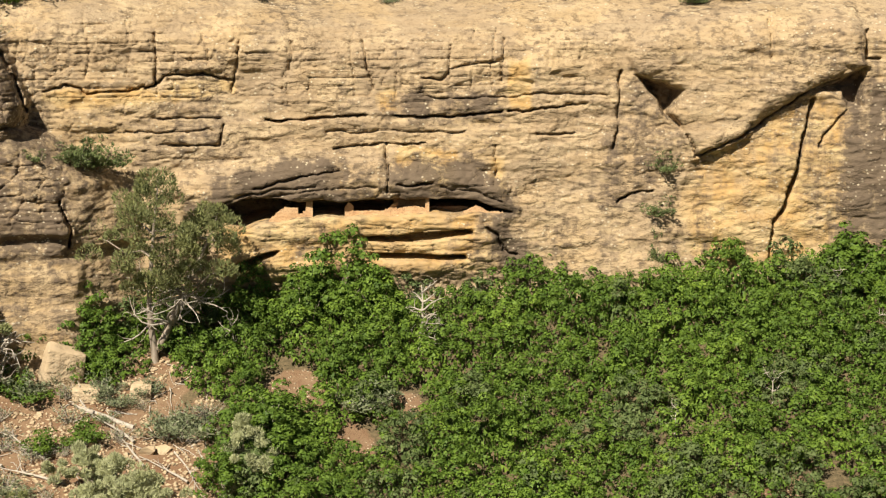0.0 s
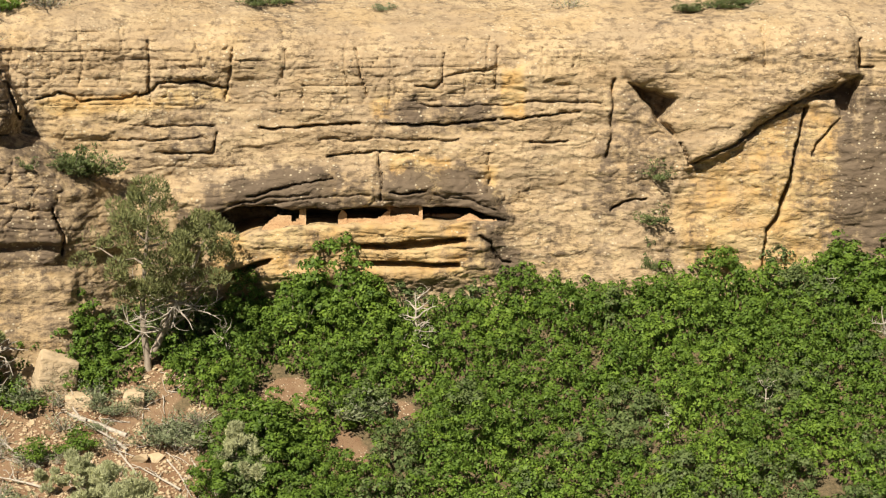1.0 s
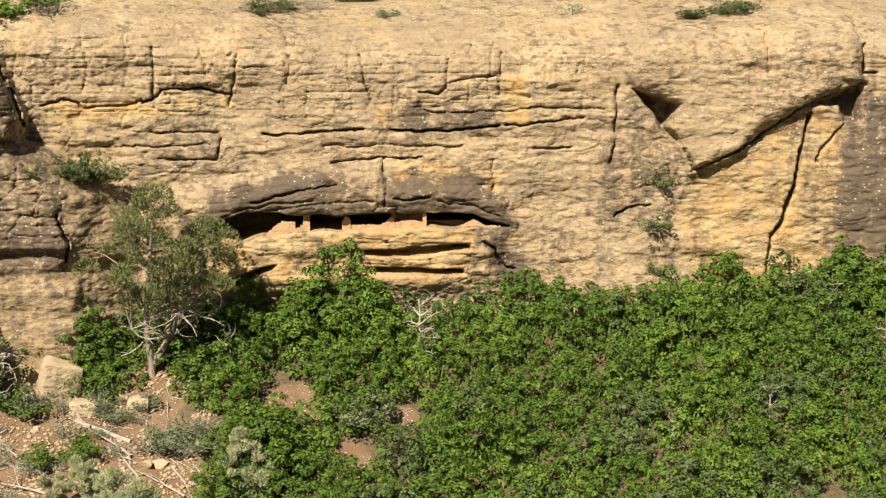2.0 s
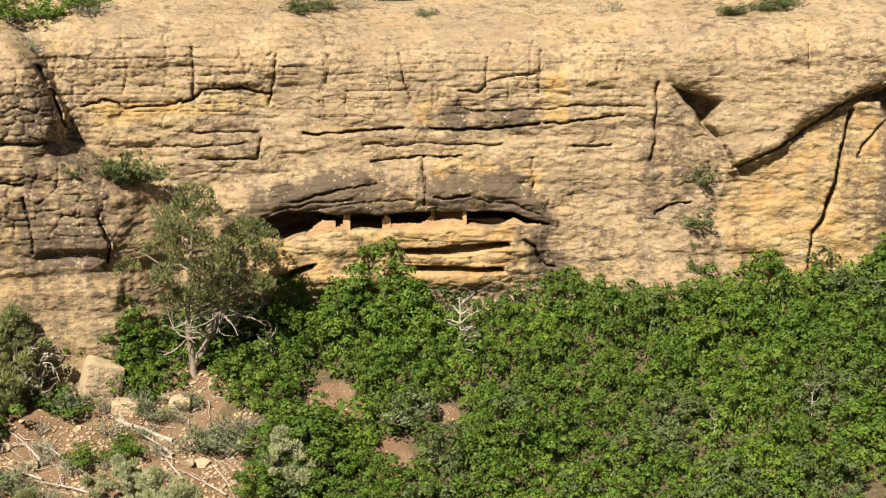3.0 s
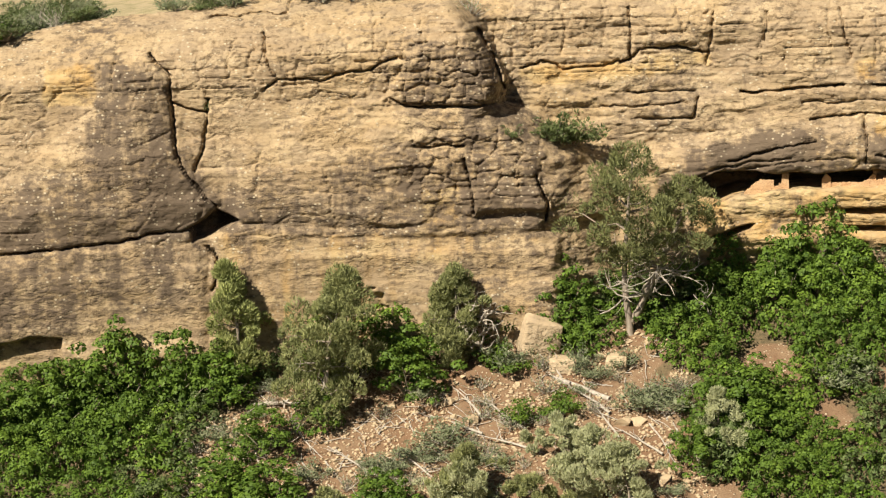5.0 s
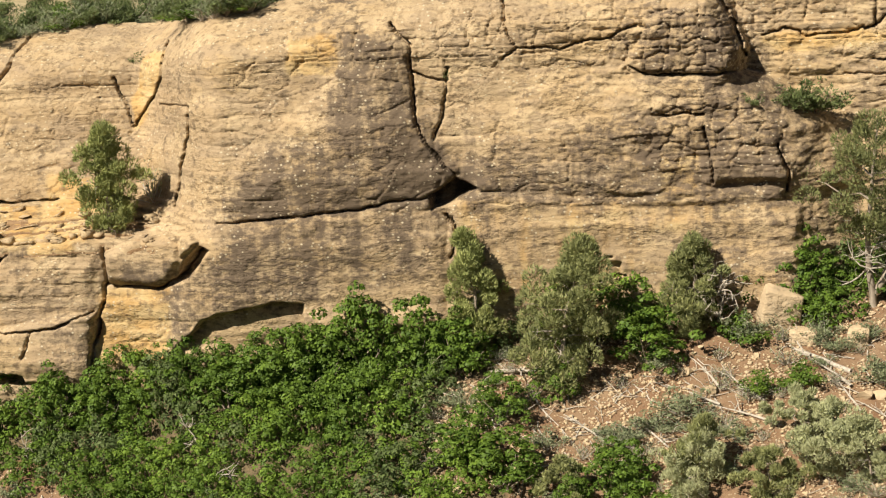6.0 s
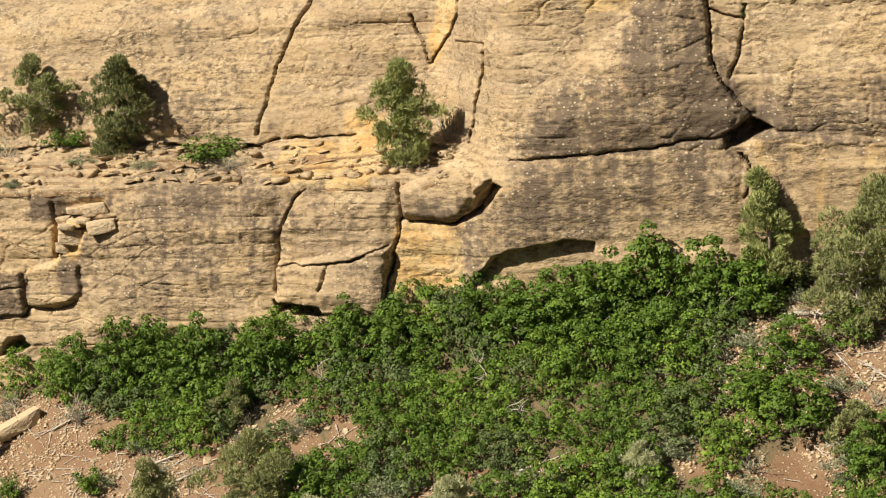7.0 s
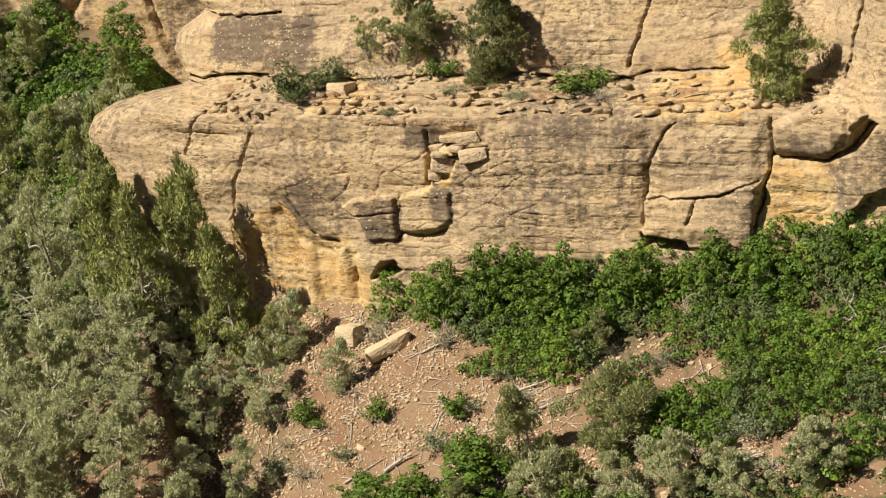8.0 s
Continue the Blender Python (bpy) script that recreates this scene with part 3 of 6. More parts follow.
slab([(136.3, -17.7), (135.6, -17.5), (135.1, -17.8), (135.8, -18.5), (136.3, -18.9)], 0.5, 0.2)
slab([(136.1, -19.1), (135.1, -18.1), (134.4, -18.4), (135.0, -19.2), (136.1, -20.4), (137.9, -21.1), (139.1, -21.1), (137.2, -20.8), (136.4, -19.7)], -1.1, 0.18)
crack([(141.5, -20.7), (140.1, -20.9), (137.9, -21.0), (136.2, -19.9), (135.1, -18.5)], 0.3, 0.7)
stain_shade([(140.0, -19.4), (136.9, -19.4), (137.5, -20.6), (140.1, -20.7)], 0.6, 0.3)
crack([(141.6, -18.3), (141.5, -20.4), (142.3, -23.3), (142.8, -25.9)], 0.4, 1.2)
slab([(138.0, -25.6), (136.6, -24.2), (135.1, -22.9), (133.6, -22.3), (131.9, -22.1), (130.0, -21.8), (128.6, -22.0), (128.3, -28.0), (138.0, -28.0)], -0.9, 0.25)
fresh([(141.6, -21.2), (137.6, -21.0), (138.3, -25.6), (142.4, -25.6)], 0.8, 0.3)
stain_shade([(137.6, -21.2), (129.6, -17.1), (121.9, -16.9), (121.7, -20.5), (129.1, -21.9), (134.4, -22.8), (137.0, -24.1)], 0.45, 0.7)
fresh([(146.1, -16.3), (143.4, -15.7), (143.6, -18.2), (146.6, -18.4)], 0.8, 0.4)
crack([(147.9, -18.6), (148.7, -19.3), (149.6, -20.8), (150.1, -22.3), (150.4, -25.4)], 0.32, 1.0)
crack([(150.2, -23.6), (147.2, -23.5), (144.9, -23.3), (142.5, -22.4)], 0.22, 0.7)
crack([(147.2, -25.2), (146.5, -23.5)], 0.25, 0.7)
slab([(150.6, -25.9), (147.3, -26.3), (147.1, -27.0), (150.3, -26.9)], -1.4, 0.25)
slab([(150.2, -23.5), (142.5, -22.4), (142.7, -27.7), (150.4, -26.3)], 0.7, 0.3)
stain_shade([(160.5, -18.0), (148.4, -18.6), (150.2, -23.8), (154.5, -24.6), (157.6, -26.9), (164.0, -24.1), (163.1, -19.1)], 0.3, 0.9)
stain_shade([(157.2, -22.2), (155.2, -22.6), (155.7, -24.2), (157.3, -23.8)], 0.6, 0.3)
crack([(166.2, -19.2), (166.0, -21.1), (166.3, -23.0)], 0.6, 1.1)
crack([(166.1, -21.7), (164.9, -21.3), (163.9, -20.9), (162.7, -20.4), (161.2, -20.4)], 0.25, 0.7)
crack([(165.5, -20.1), (163.9, -20.0), (162.6, -19.3)], 0.25, 0.7)
slab([(165.3, -20.3), (162.8, -19.7), (161.4, -20.1), (163.6, -21.0), (164.9, -21.3)], 0.5, 0.3)
slab([(168.6, -23.8), (166.9, -23.4), (165.1, -23.1), (164.4, -23.4), (164.4, -25.4), (165.3, -26.0), (166.7, -26.3), (168.6, -26.3)], 0.4, 0.2)
slab([(173.4, -24.8), (172.0, -24.0), (168.8, -23.8), (168.7, -26.9), (171.2, -27.1), (171.8, -25.8)], 0.45, 0.2)
crack([(172.6, -25.3), (170.6, -25.2), (168.8, -25.0)], 0.2, 0.4)
crack([(168.6, -26.5), (166.5, -26.6), (164.8, -26.0)], 0.2, 0.5)
slab([(166.1, -19.1), (162.5, -18.7), (161.1, -20.4), (163.4, -21.2), (164.7, -22.8), (166.4, -23.0)], -0.4, 0.5)
# darker patch on the overhang beside the cleft
stain_shade([(167.6, -19.2), (165.2, -18.7), (165.3, -20.1), (167.7, -20.3)], 0.95, 0.2)
stain_shade([(165.6, -23.4), (164.2, -23.4), (164.4, -25.4), (165.5, -25.4)], 0.8, 0.2)
fresh([(166.0, -20.5), (163.6, -20.8), (164.7, -23.4), (166.4, -23.2)], 0.9, 0.2)
slab([(177.6, -27.6), (176.4, -27.7), (176.0, -32.5), (177.2, -32.5)], 0.35, 0.5)
slab([(174.6, -28.0), (173.4, -27.8), (173.0, -32.5), (174.4, -32.5)], 0.4, 0.5)
slab([(183.8, -29.0), (181.5, -26.4), (179.0, -24.8), (176.7, -26.9), (174.1, -27.6), (172.3, -28.1), (172.2, -31.6), (173.4, -33.5), (182.1, -32.3)], -0.5, 0.9)
crack([(178.8, -24.8), (177.4, -26.2), (176.0, -27.1), (174.1, -27.6)], 0.3, 0.5)
crack([(182.8, -27.7), (182.7, -28.5)], 0.5, 0.7)
crack([(181.5, -27.8), (181.5, -28.7)], 0.5, 0.7)
crack([(172.8, -29.4), (173.0, -30.3)], 0.6, 0.8)
stain_shade([(178.0, -24.6), (176.5, -24.9), (174.2, -27.1), (175.3, -27.4), (176.9, -26.4)], 0.75, 0.2)
fresh([(150.5, -16.3), (146.2, -16.2), (146.1, -18.0), (150.6, -18.0)], 0.9, 0.3)
fresh([(144.7, -15.3), (142.6, -15.0), (142.9, -17.7), (144.6, -17.7)], 0.9, 0.3)
fresh([(175.8, -16.2), (171.7, -16.1), (172.4, -17.9), (175.8, -17.8)], 0.9, 0.3)
crack([(168.5, -23.9), (168.6, -26.1), (168.9, -26.9)], 0.3, 0.7)
slab([(171.4, -30.1), (170.5, -28.6), (169.4, -28.4), (168.8, -29.2), (170.2, -30.0)], -1.8, 0.25)
# shade under the overhanging block, put into the rock colour
stain_shade([(171.6, -24.6), (168.5, -24.2), (168.8, -26.9), (171.4, -27.1)], 0.75, 0.25)
crack([(180.6, -19.5), (182.7, -23.3), (183.7, -26.3), (183.6, -28.5)], 0.25, 0.6)
crack([(184.7, -17.1), (186.2, -19.2), (187.2, -21.4)], 0.28, 0.8)
crack([(178.0, -24.4), (176.2, -26.8), (174.0, -27.5)], 0.3, 0.6)
crack([(189.3, -15.9), (184.4, -16.5), (183.5, -16.2)], 0.2, 0.6)
fresh([(183.8, -27.2), (178.6, -24.8), (172.8, -27.5), (171.2, -30.7), (173.3, -32.9), (181.4, -30.9)], 1.0, 0.5)
fresh([(141.9, -21.5), (137.5, -21.0), (138.0, -25.7), (142.1, -25.2)], 0.7, 0.3)
crack([(160.3, -16.0), (157.9, -16.4), (153.8, -16.3), (150.6, -16.0), (145.9, -15.8)], 0.4, 0.8)
crack([(195.5, -16.1), (190.0, -16.3), (186.0, -16.0), (182.0, -16.2)], 0.8, 1.4)
crack([(193.5, -11.5), (188.0, -11.7), (182.5, -11.5)], 0.4, 0.9)
crack([(161.5, -15.9), (157.7, -16.2), (152.5, -16.4)], 0.36, 0.8)
stain_shade([(189.4, -12.1), (179.2, -12.1), (179.6, -15.2), (189.2, -14.8)], 0.8, 0.4)
stain_shade([(177.4, -23.1), (173.4, -23.0), (172.7, -25.8), (176.7, -26.4)], 0.5, 0.5)
stain_shade([(162.1, -18.9), (150.6, -18.9), (151.4, -25.3), (158.4, -25.5), (162.4, -22.8)], 0.25, 0.6)
slab([(165.4, -19.4), (150.6, -19.2), (150.9, -28.0), (164.0, -28.0)], 0.45, 1.8)
slab([(149.4, -19.6), (142.2, -19.0), (142.9, -26.5), (150.0, -26.0)], 0.4, 1.2)
crack([(182.0, -16.0), (174.0, -16.2), (168.0, -16.0), (161.0, -16.1)], 0.55, 1.0)
fresh([(146.2, -14.6), (143.9, -14.5), (143.7, -18.0), (146.1, -18.3)], 0.8, 0.3)


def joints(mask, size_s, size_z, width, depth, seed):
    """A net of small joints that cuts the rock into uneven blocks."""
    u, v = SS / size_s + 0.25 * rough(SS / 2, ZZ / 2, 0, seed), ZZ / size_z + 0.25 * rough(SS / 2, ZZ / 2, 3, seed)
    i, j = np.floor(u).astype(np.int64), np.floor(v).astype(np.int64)
    f1, f2 = np.full(u.shape, 9.0), np.full(u.shape, 9.0)
    for a in (-1, 0, 1):
        for b in (-1, 0, 1):
            cu = i + a + 0.15 + 0.7 * hash3(i + a, j + b, 0 * i, seed)
            cv = j + b + 0.15 + 0.7 * hash3(i + a, j + b, 0 * i + 1, seed)
            d = np.maximum(np.abs(u - cu), np.abs(v - cv)) * 0.6 + 0.4 * np.hypot(u - cu, v - cv)
            f2 = np.where(d < f1, f1, np.minimum(f2, d))
            f1 = np.minimum(f1, d)
    gap = (f2 - f1) * min(size_s, size_z)
    OUT[:] -= mask * depth * (1 - ease(gap, 0, width))


def courses(mask, long, high, width, depth, seed):
    """Broken bedding: thin uneven layers, each cut by upright joints."""
    v = ZZ / high + 0.6 * fbm(SS / 14, ZZ / 5, 0, 2, seed) + 0.12 * rough(SS / 1.3, ZZ / 1.3, 0, seed + 1)
    row = np.floor(v).astype(np.int64)
    fz = v - row
    lay = (1 - ease(np.minimum(fz, 1 - fz) * high, 0, width)) * ease(rough(SS / 1.6, row * 7.3, 0, seed + 2), -0.25, 0.25)
    u = SS / (long * (0.6 + 0.8 * hash3(row, 0 * row, 0 * row, seed))) + 13 * hash3(row, 0 * row, 0 * row + 1, seed) + 0.15 * rough(SS * 2, ZZ * 2, 0, seed + 3)
    col = np.floor(u).astype(np.int64)
    fu = u - col
    up = (1 - ease(np.minimum(fu, 1 - fu) * long, 0, width)) * (hash3(row, col, 0 * row, seed + 4) > 0.45)
    OUT[:] += mask * (0.09 * (hash3(row, col, 0 * row, seed + 5) - 0.5) - depth * np.maximum(lay, 0.8 * up))


def columns(mask, apart_, width, depth, seed):
    """Upright joints that run through several beds and stop at some of them."""
    u = SS / apart_ + 0.16 * rough(SS / 3, ZZ / 2.2, 0, seed) + 0.05 * rough(SS, ZZ * 1.3, 0, seed + 1)
    col = np.round(u).astype(np.int64)
    bed = np.floor(ZZ / 1.7 + 0.8 * hash3(col, 0 * col, 0 * col, seed)).astype(np.int64)
    off = np.abs(u - col - 0.5 * (hash3(col, 0 * col + 5, 0 * col, seed) - 0.5)) * apart_
    OUT[:] -= mask * depth * (1 - ease(off, 0.02, width)) * (hash3(col, bed, 0 * col, seed + 2) > 0.5)


blocky = ease(ZZ, -8.0, -6.6) * (1 - ease(ZZ, rim - 1.6, rim + 0.2)) * (1 - ease(SS, 124, 132)) * ease(SS, 60, 66)
blocky *= ease(rough(SS / 5, ZZ / 3, 0, 71), -0.9, -0.2)
courses(blocky, 1.5, 0.55, 0.075, 0.2, 72)
columns(blocky, 2.3, 0.07, 0.22, 472)
calm = 1 - 0.75 * ease(SS, 97, 100) * (1 - ease(SS, 134, 138)) * (1 - ease(ZZ, -16.8, -16.3))
courses(calm * (1 - 0.8 * blocky) * 0.8 * ease(rough(SS / 6, ZZ / 3, 0, 73), -0.1, 0.4), 2.8, 0.85, 0.075, 0.17, 172)
flank = ease(SS, 97, 99) * (1 - ease(SS, 105, 109)) * ease(ZZ, -15.5, -14)
joints(flank * (1 - ease(ZZ, -10.5, -9.5)) * ease(ZZ, -16, -15), 1.25, 1.1, 0.1, 0.24, 272)
joints(ease(SS, 99.5, 100.5) * (1 - ease(SS, 107, 110)) * ease(ZZ, -8.8, -8.5) * (1 - ease(ZZ, -5, -4)), 1.1, 0.85, 0.1, 0.26, 273)
joints(0.9 * ease(ZZ, -9.5, -8) * ease(SS, 96, 100) * (1 - ease(SS, 118, 126)), 1.7, 1.0, 0.07, 0.14, 91)
joints(calm * 0.8 * ease(rough(SS / 8, ZZ / 5, 0, 92), -0.1, 0.4), 3.4, 1.7, 0.07, 0.16, 93)
floor_ = ease(SS, 69, 71) * (1 - ease(SS, 88, 90)) * (1 - ease(ZZ, -15.4, -15.1))
courses(floor_, 3.6, 0.7, 0.08, 0.1, 372)
# small relief, quieter where the ledge lies flat
steep = calm * (1 - 0.55 * west * ease(ZZ, foot - 1.5, foot - 0.9) * (1 - ease(ZZ, foot + 0.5, foot + 1.1)))
OUT += steep * ((0.11 - 0.06 * ease(SS, 106, 118)) * fbm(SS / 1.6, ZZ / 0.8, 0, 4, 81) + 0.02 * rough(SS / 0.35, ZZ / 0.24, 0, 82) - 0.04 * (1 - ease(SS, 106, 116)) * ease(np.abs(rough(SS / 1.9, ZZ / 0.9, 0, 84)), 0.12, 0.0))
def flakes(high, long, tall, seed):
    """Thin plates of rock scaled off in places, with sharp uneven edges."""
    n = fbm(SS / long, ZZ / tall, 0, 3, seed)
    OUT[:] += steep * high * (1 - 0.75 * ease(SS, 106, 118)) * (ease(n, -0.12, -0.07) + ease(n, 0.10, 0.15))


flakes(0.085, 3.6, 1.2, 85)
flakes(0.045, 1.4, 0.6, 86)
STAIN_SHADE = np.clip(STAIN_SHADE + 0.3 * ease(rough(SS / 6, ZZ / 9, 0, 83), 0.0, 0.7), 0, 1)


def build_wall():
    n = SS.shape
    px, py = on_plan(SS, 0 * SS)
    qx, qy = on_plan(SS, 0 * SS + 1)
    x, y = px + (qx - px) * OUT, py + (qy - py) * OUT
    faces = sheet_faces(*n)[:, ::-1]
    buried = (ZZ < ground_height(x, y) - 1.2).ravel()
    faces = faces[~buried[faces].all(axis=1)]
    faces = faces[((OUT > -21) & (ZZ < rim + 1.25 - 0.95 * ease(SS, 106, 122))).ravel()[faces].all(axis=1)]
    used, faces = np.unique(faces, return_inverse=True)
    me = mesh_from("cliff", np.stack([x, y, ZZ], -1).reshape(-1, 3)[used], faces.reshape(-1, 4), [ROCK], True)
    for name, field in (("stain_shade", STAIN_SHADE), ("fresh", FRESH)):
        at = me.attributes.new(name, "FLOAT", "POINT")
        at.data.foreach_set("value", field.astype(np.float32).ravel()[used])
    return tagged(new("cliff", me), "tan sandstone canyon wall with dark varnish, joints and a long alcove", "cliff", kind="structure")


cliff = build_wall()


def build_far_wall():
    """The upper wall goes on far behind the nose, round the head of the side canyon."""
    s, z = np.meshgrid(np.arange(0, 75, 0.3), np.arange(-24, 2.5, 0.2))
    out = 0.8 * fbm(s / 14, z / 7, 0, 3, 122) - 0.35 * np.clip(z + 3, 0, None) ** 2 + 0.22 * rough(s / 9, z * 0.7, 0, 123)
    out += 0.25 * fbm(s / 1.5, z / 0.9, 0, 4, 124) - 0.9 * ease(np.abs(rough(s / 9, z / 40, 0, 125)), 0.05, 0.0)
    x, y = -118 - 0.93 * s + 0.37 * out, 138 - 0.37 * s - 0.93 * out
    me = mesh_from("far_cliff", np.stack([x, y, z], -1).reshape(-1, 3), sheet_faces(*s.shape)[:, ::-1], [ROCK], True)
    for name, field in (("stain_shade", 0.5 * ease(rough(s / 5, z / 12, 0, 126), 0.1, 0.7)), ("fresh", 0.35 + 0 * s)):
        at = me.attributes.new(name, "FLOAT", "POINT")
        at.data.foreach_set("value", field.astype(np.float32).ravel())
    return tagged(new("far_cliff", me), "sunlit ochre sandstone wall behind the wooded side slope", "cliff", kind="structure")


build_far_wall()


def build_ledge_soil():
    """Dirt that lies in the hollows of the ledge."""
    cols = (SS[0] > 138) & (SS[0] < 187)
    rows_ = (ZZ[:, 0] > -18.6) & (ZZ[:, 0] < -15.7)
    s, z, o = (v[np.ix_(rows_, cols)] for v in (SS, ZZ, OUT))
    x, y = on_plan(s, o)
    lift = -0.15 + 0.2 * fbm(x / 1.2, y / 1.2, 0, 3, 131) + 0.10 * ease(z, -17.9, -17.0) - 0.5 * ease(z, -16.5, -15.9)
    me = mesh_from("ledge_soil", np.stack([x, y, z + lift], -1).reshape(-1, 3), sheet_faces(*s.shape)[:, ::-1], [LEDGE_SOIL], True)
    return tagged(new("ledge_soil", me), "orange-brown dirt and gravel on the rock ledge", "ground", kind="structure")


build_ledge_soil()


def wall_out(s, z):
    """How far the face stands out at s, z."""
    return float(OUT[np.clip(np.searchsorted(ZZ[:, 0], z), 0, OUT.shape[0] - 1), np.clip(np.searchsorted(SS[0], s), 0, OUT.shape[1] - 1)])


def ground_at(s, e):
    x, y = on_plan(s, e)
    z = ground_height(x, y)
    return x, y, z + 0.14 * fbm(x / 1.1, y / 1.1, 0, 4, 31) + 0.35 * np.maximum(0, fbm(x / 3.1, y / 3.1, 0, 3, 37))


def hillside(bearing, r):
    """x, y, z on the wooded slope behind the nose, by bearing in degrees and distance."""
    x, y = -r * np.sin(np.radians(bearing)), r * np.cos(np.radians(bearing))
    return x, y, ground_height(x, y)


# ---- foliage ----
def leaves(rng, centres, radii, count, size, flat=0.8, slim=0.62, jitter=0.42, rise=None):
    """Leaves on clumps: points on upper shells of balls at centres, tilted at random about the outward way.
    With rise they are slim sprays that point outwards and up."""
    k = rng.integers(0, len(centres), count)
    way = rng.normal(size=(count, 3))
    way[:, 2] = np.abs(way[:, 2]) * 1.0 - 0.35
    way /= np.linalg.norm(way, axis=1)[:, None]
    depth = rng.uniform(0.55 if rise is None else 0.75, 1.08, count) ** 0.6
    at = centres[k] + way * (radii[k] * depth)[:, None] * np.array([1, 1, flat])
    normal = way + rng.normal(size=(count, 3)) * jitter + np.array([0, 0, 0.35])
    normal /= np.linalg.norm(normal, axis=1)[:, None]
    a = np.cross(normal, rng.normal(size=(count, 3)))
    if rise is not None:
        a = way + np.array([0, 0, rise]) + 0.45 * rng.normal(size=(count, 3))
        normal = normal - a * np.sum(normal * a, 1)[:, None] / np.sum(a * a, 1)[:, None]
        normal /= np.linalg.norm(normal, axis=1)[:, None]
    a /= np.linalg.norm(a, axis=1)[:, None]
    b = np.cross(normal, a)
    z = size * rng.uniform(0.6, 1.3, count)[:, None]
    if rise is not None:
        return np.stack([at + a * z, at - a * z + slim * b * z, at - a * z - slim * b * z], 1)
    return np.stack([at - a * z, at + (0.62 * a + slim * b) * z, at + (0.62 * a - slim * b) * z], 1)


def leaf_clump(seed, count, size):
    """One rounded tuft of oak leaves of unit radius; size is that of a leaf against the tuft."""
    return leaves(np.random.default_rng(seed), np.zeros((1, 3)), np.ones(1), count, size, 0.85, 0.7, 0.3)


def dome_tufts(rng, wide, high, tuft):
    """Where tufts sit on the crown of a bush: over a dome, evenly but not in rows."""
    n = max(6, int(3.0 * wide * (wide + high) / (2.1 * tuft ** 2) * 0.5))
    k = np.arange(n) + rng.uniform(0, 1)
    up = 1 - 1.1 * k / n + rng.normal(size=n) * 0.05
    ang = k * 2.39996 + rng.normal(size=n) * 0.25
    flat = np.sqrt(np.clip(1 - up ** 2, 0, 1)) * rng.uniform(0.85, 1.1, n)
    return np.stack([np.cos(ang) * flat * wide, np.sin(ang) * flat * wide, (0.12 + np.clip(up, -0.1, 1) * rng.uniform(0.8, 1.1, n)) * high], -1)


def leaf_mesh(name, leaf, material):
    leaf = np.asarray(leaf)
    return mesh_from(name, leaf.reshape(-1, 3), np.arange(len(leaf) * 3).reshape(-1, 3), [material])


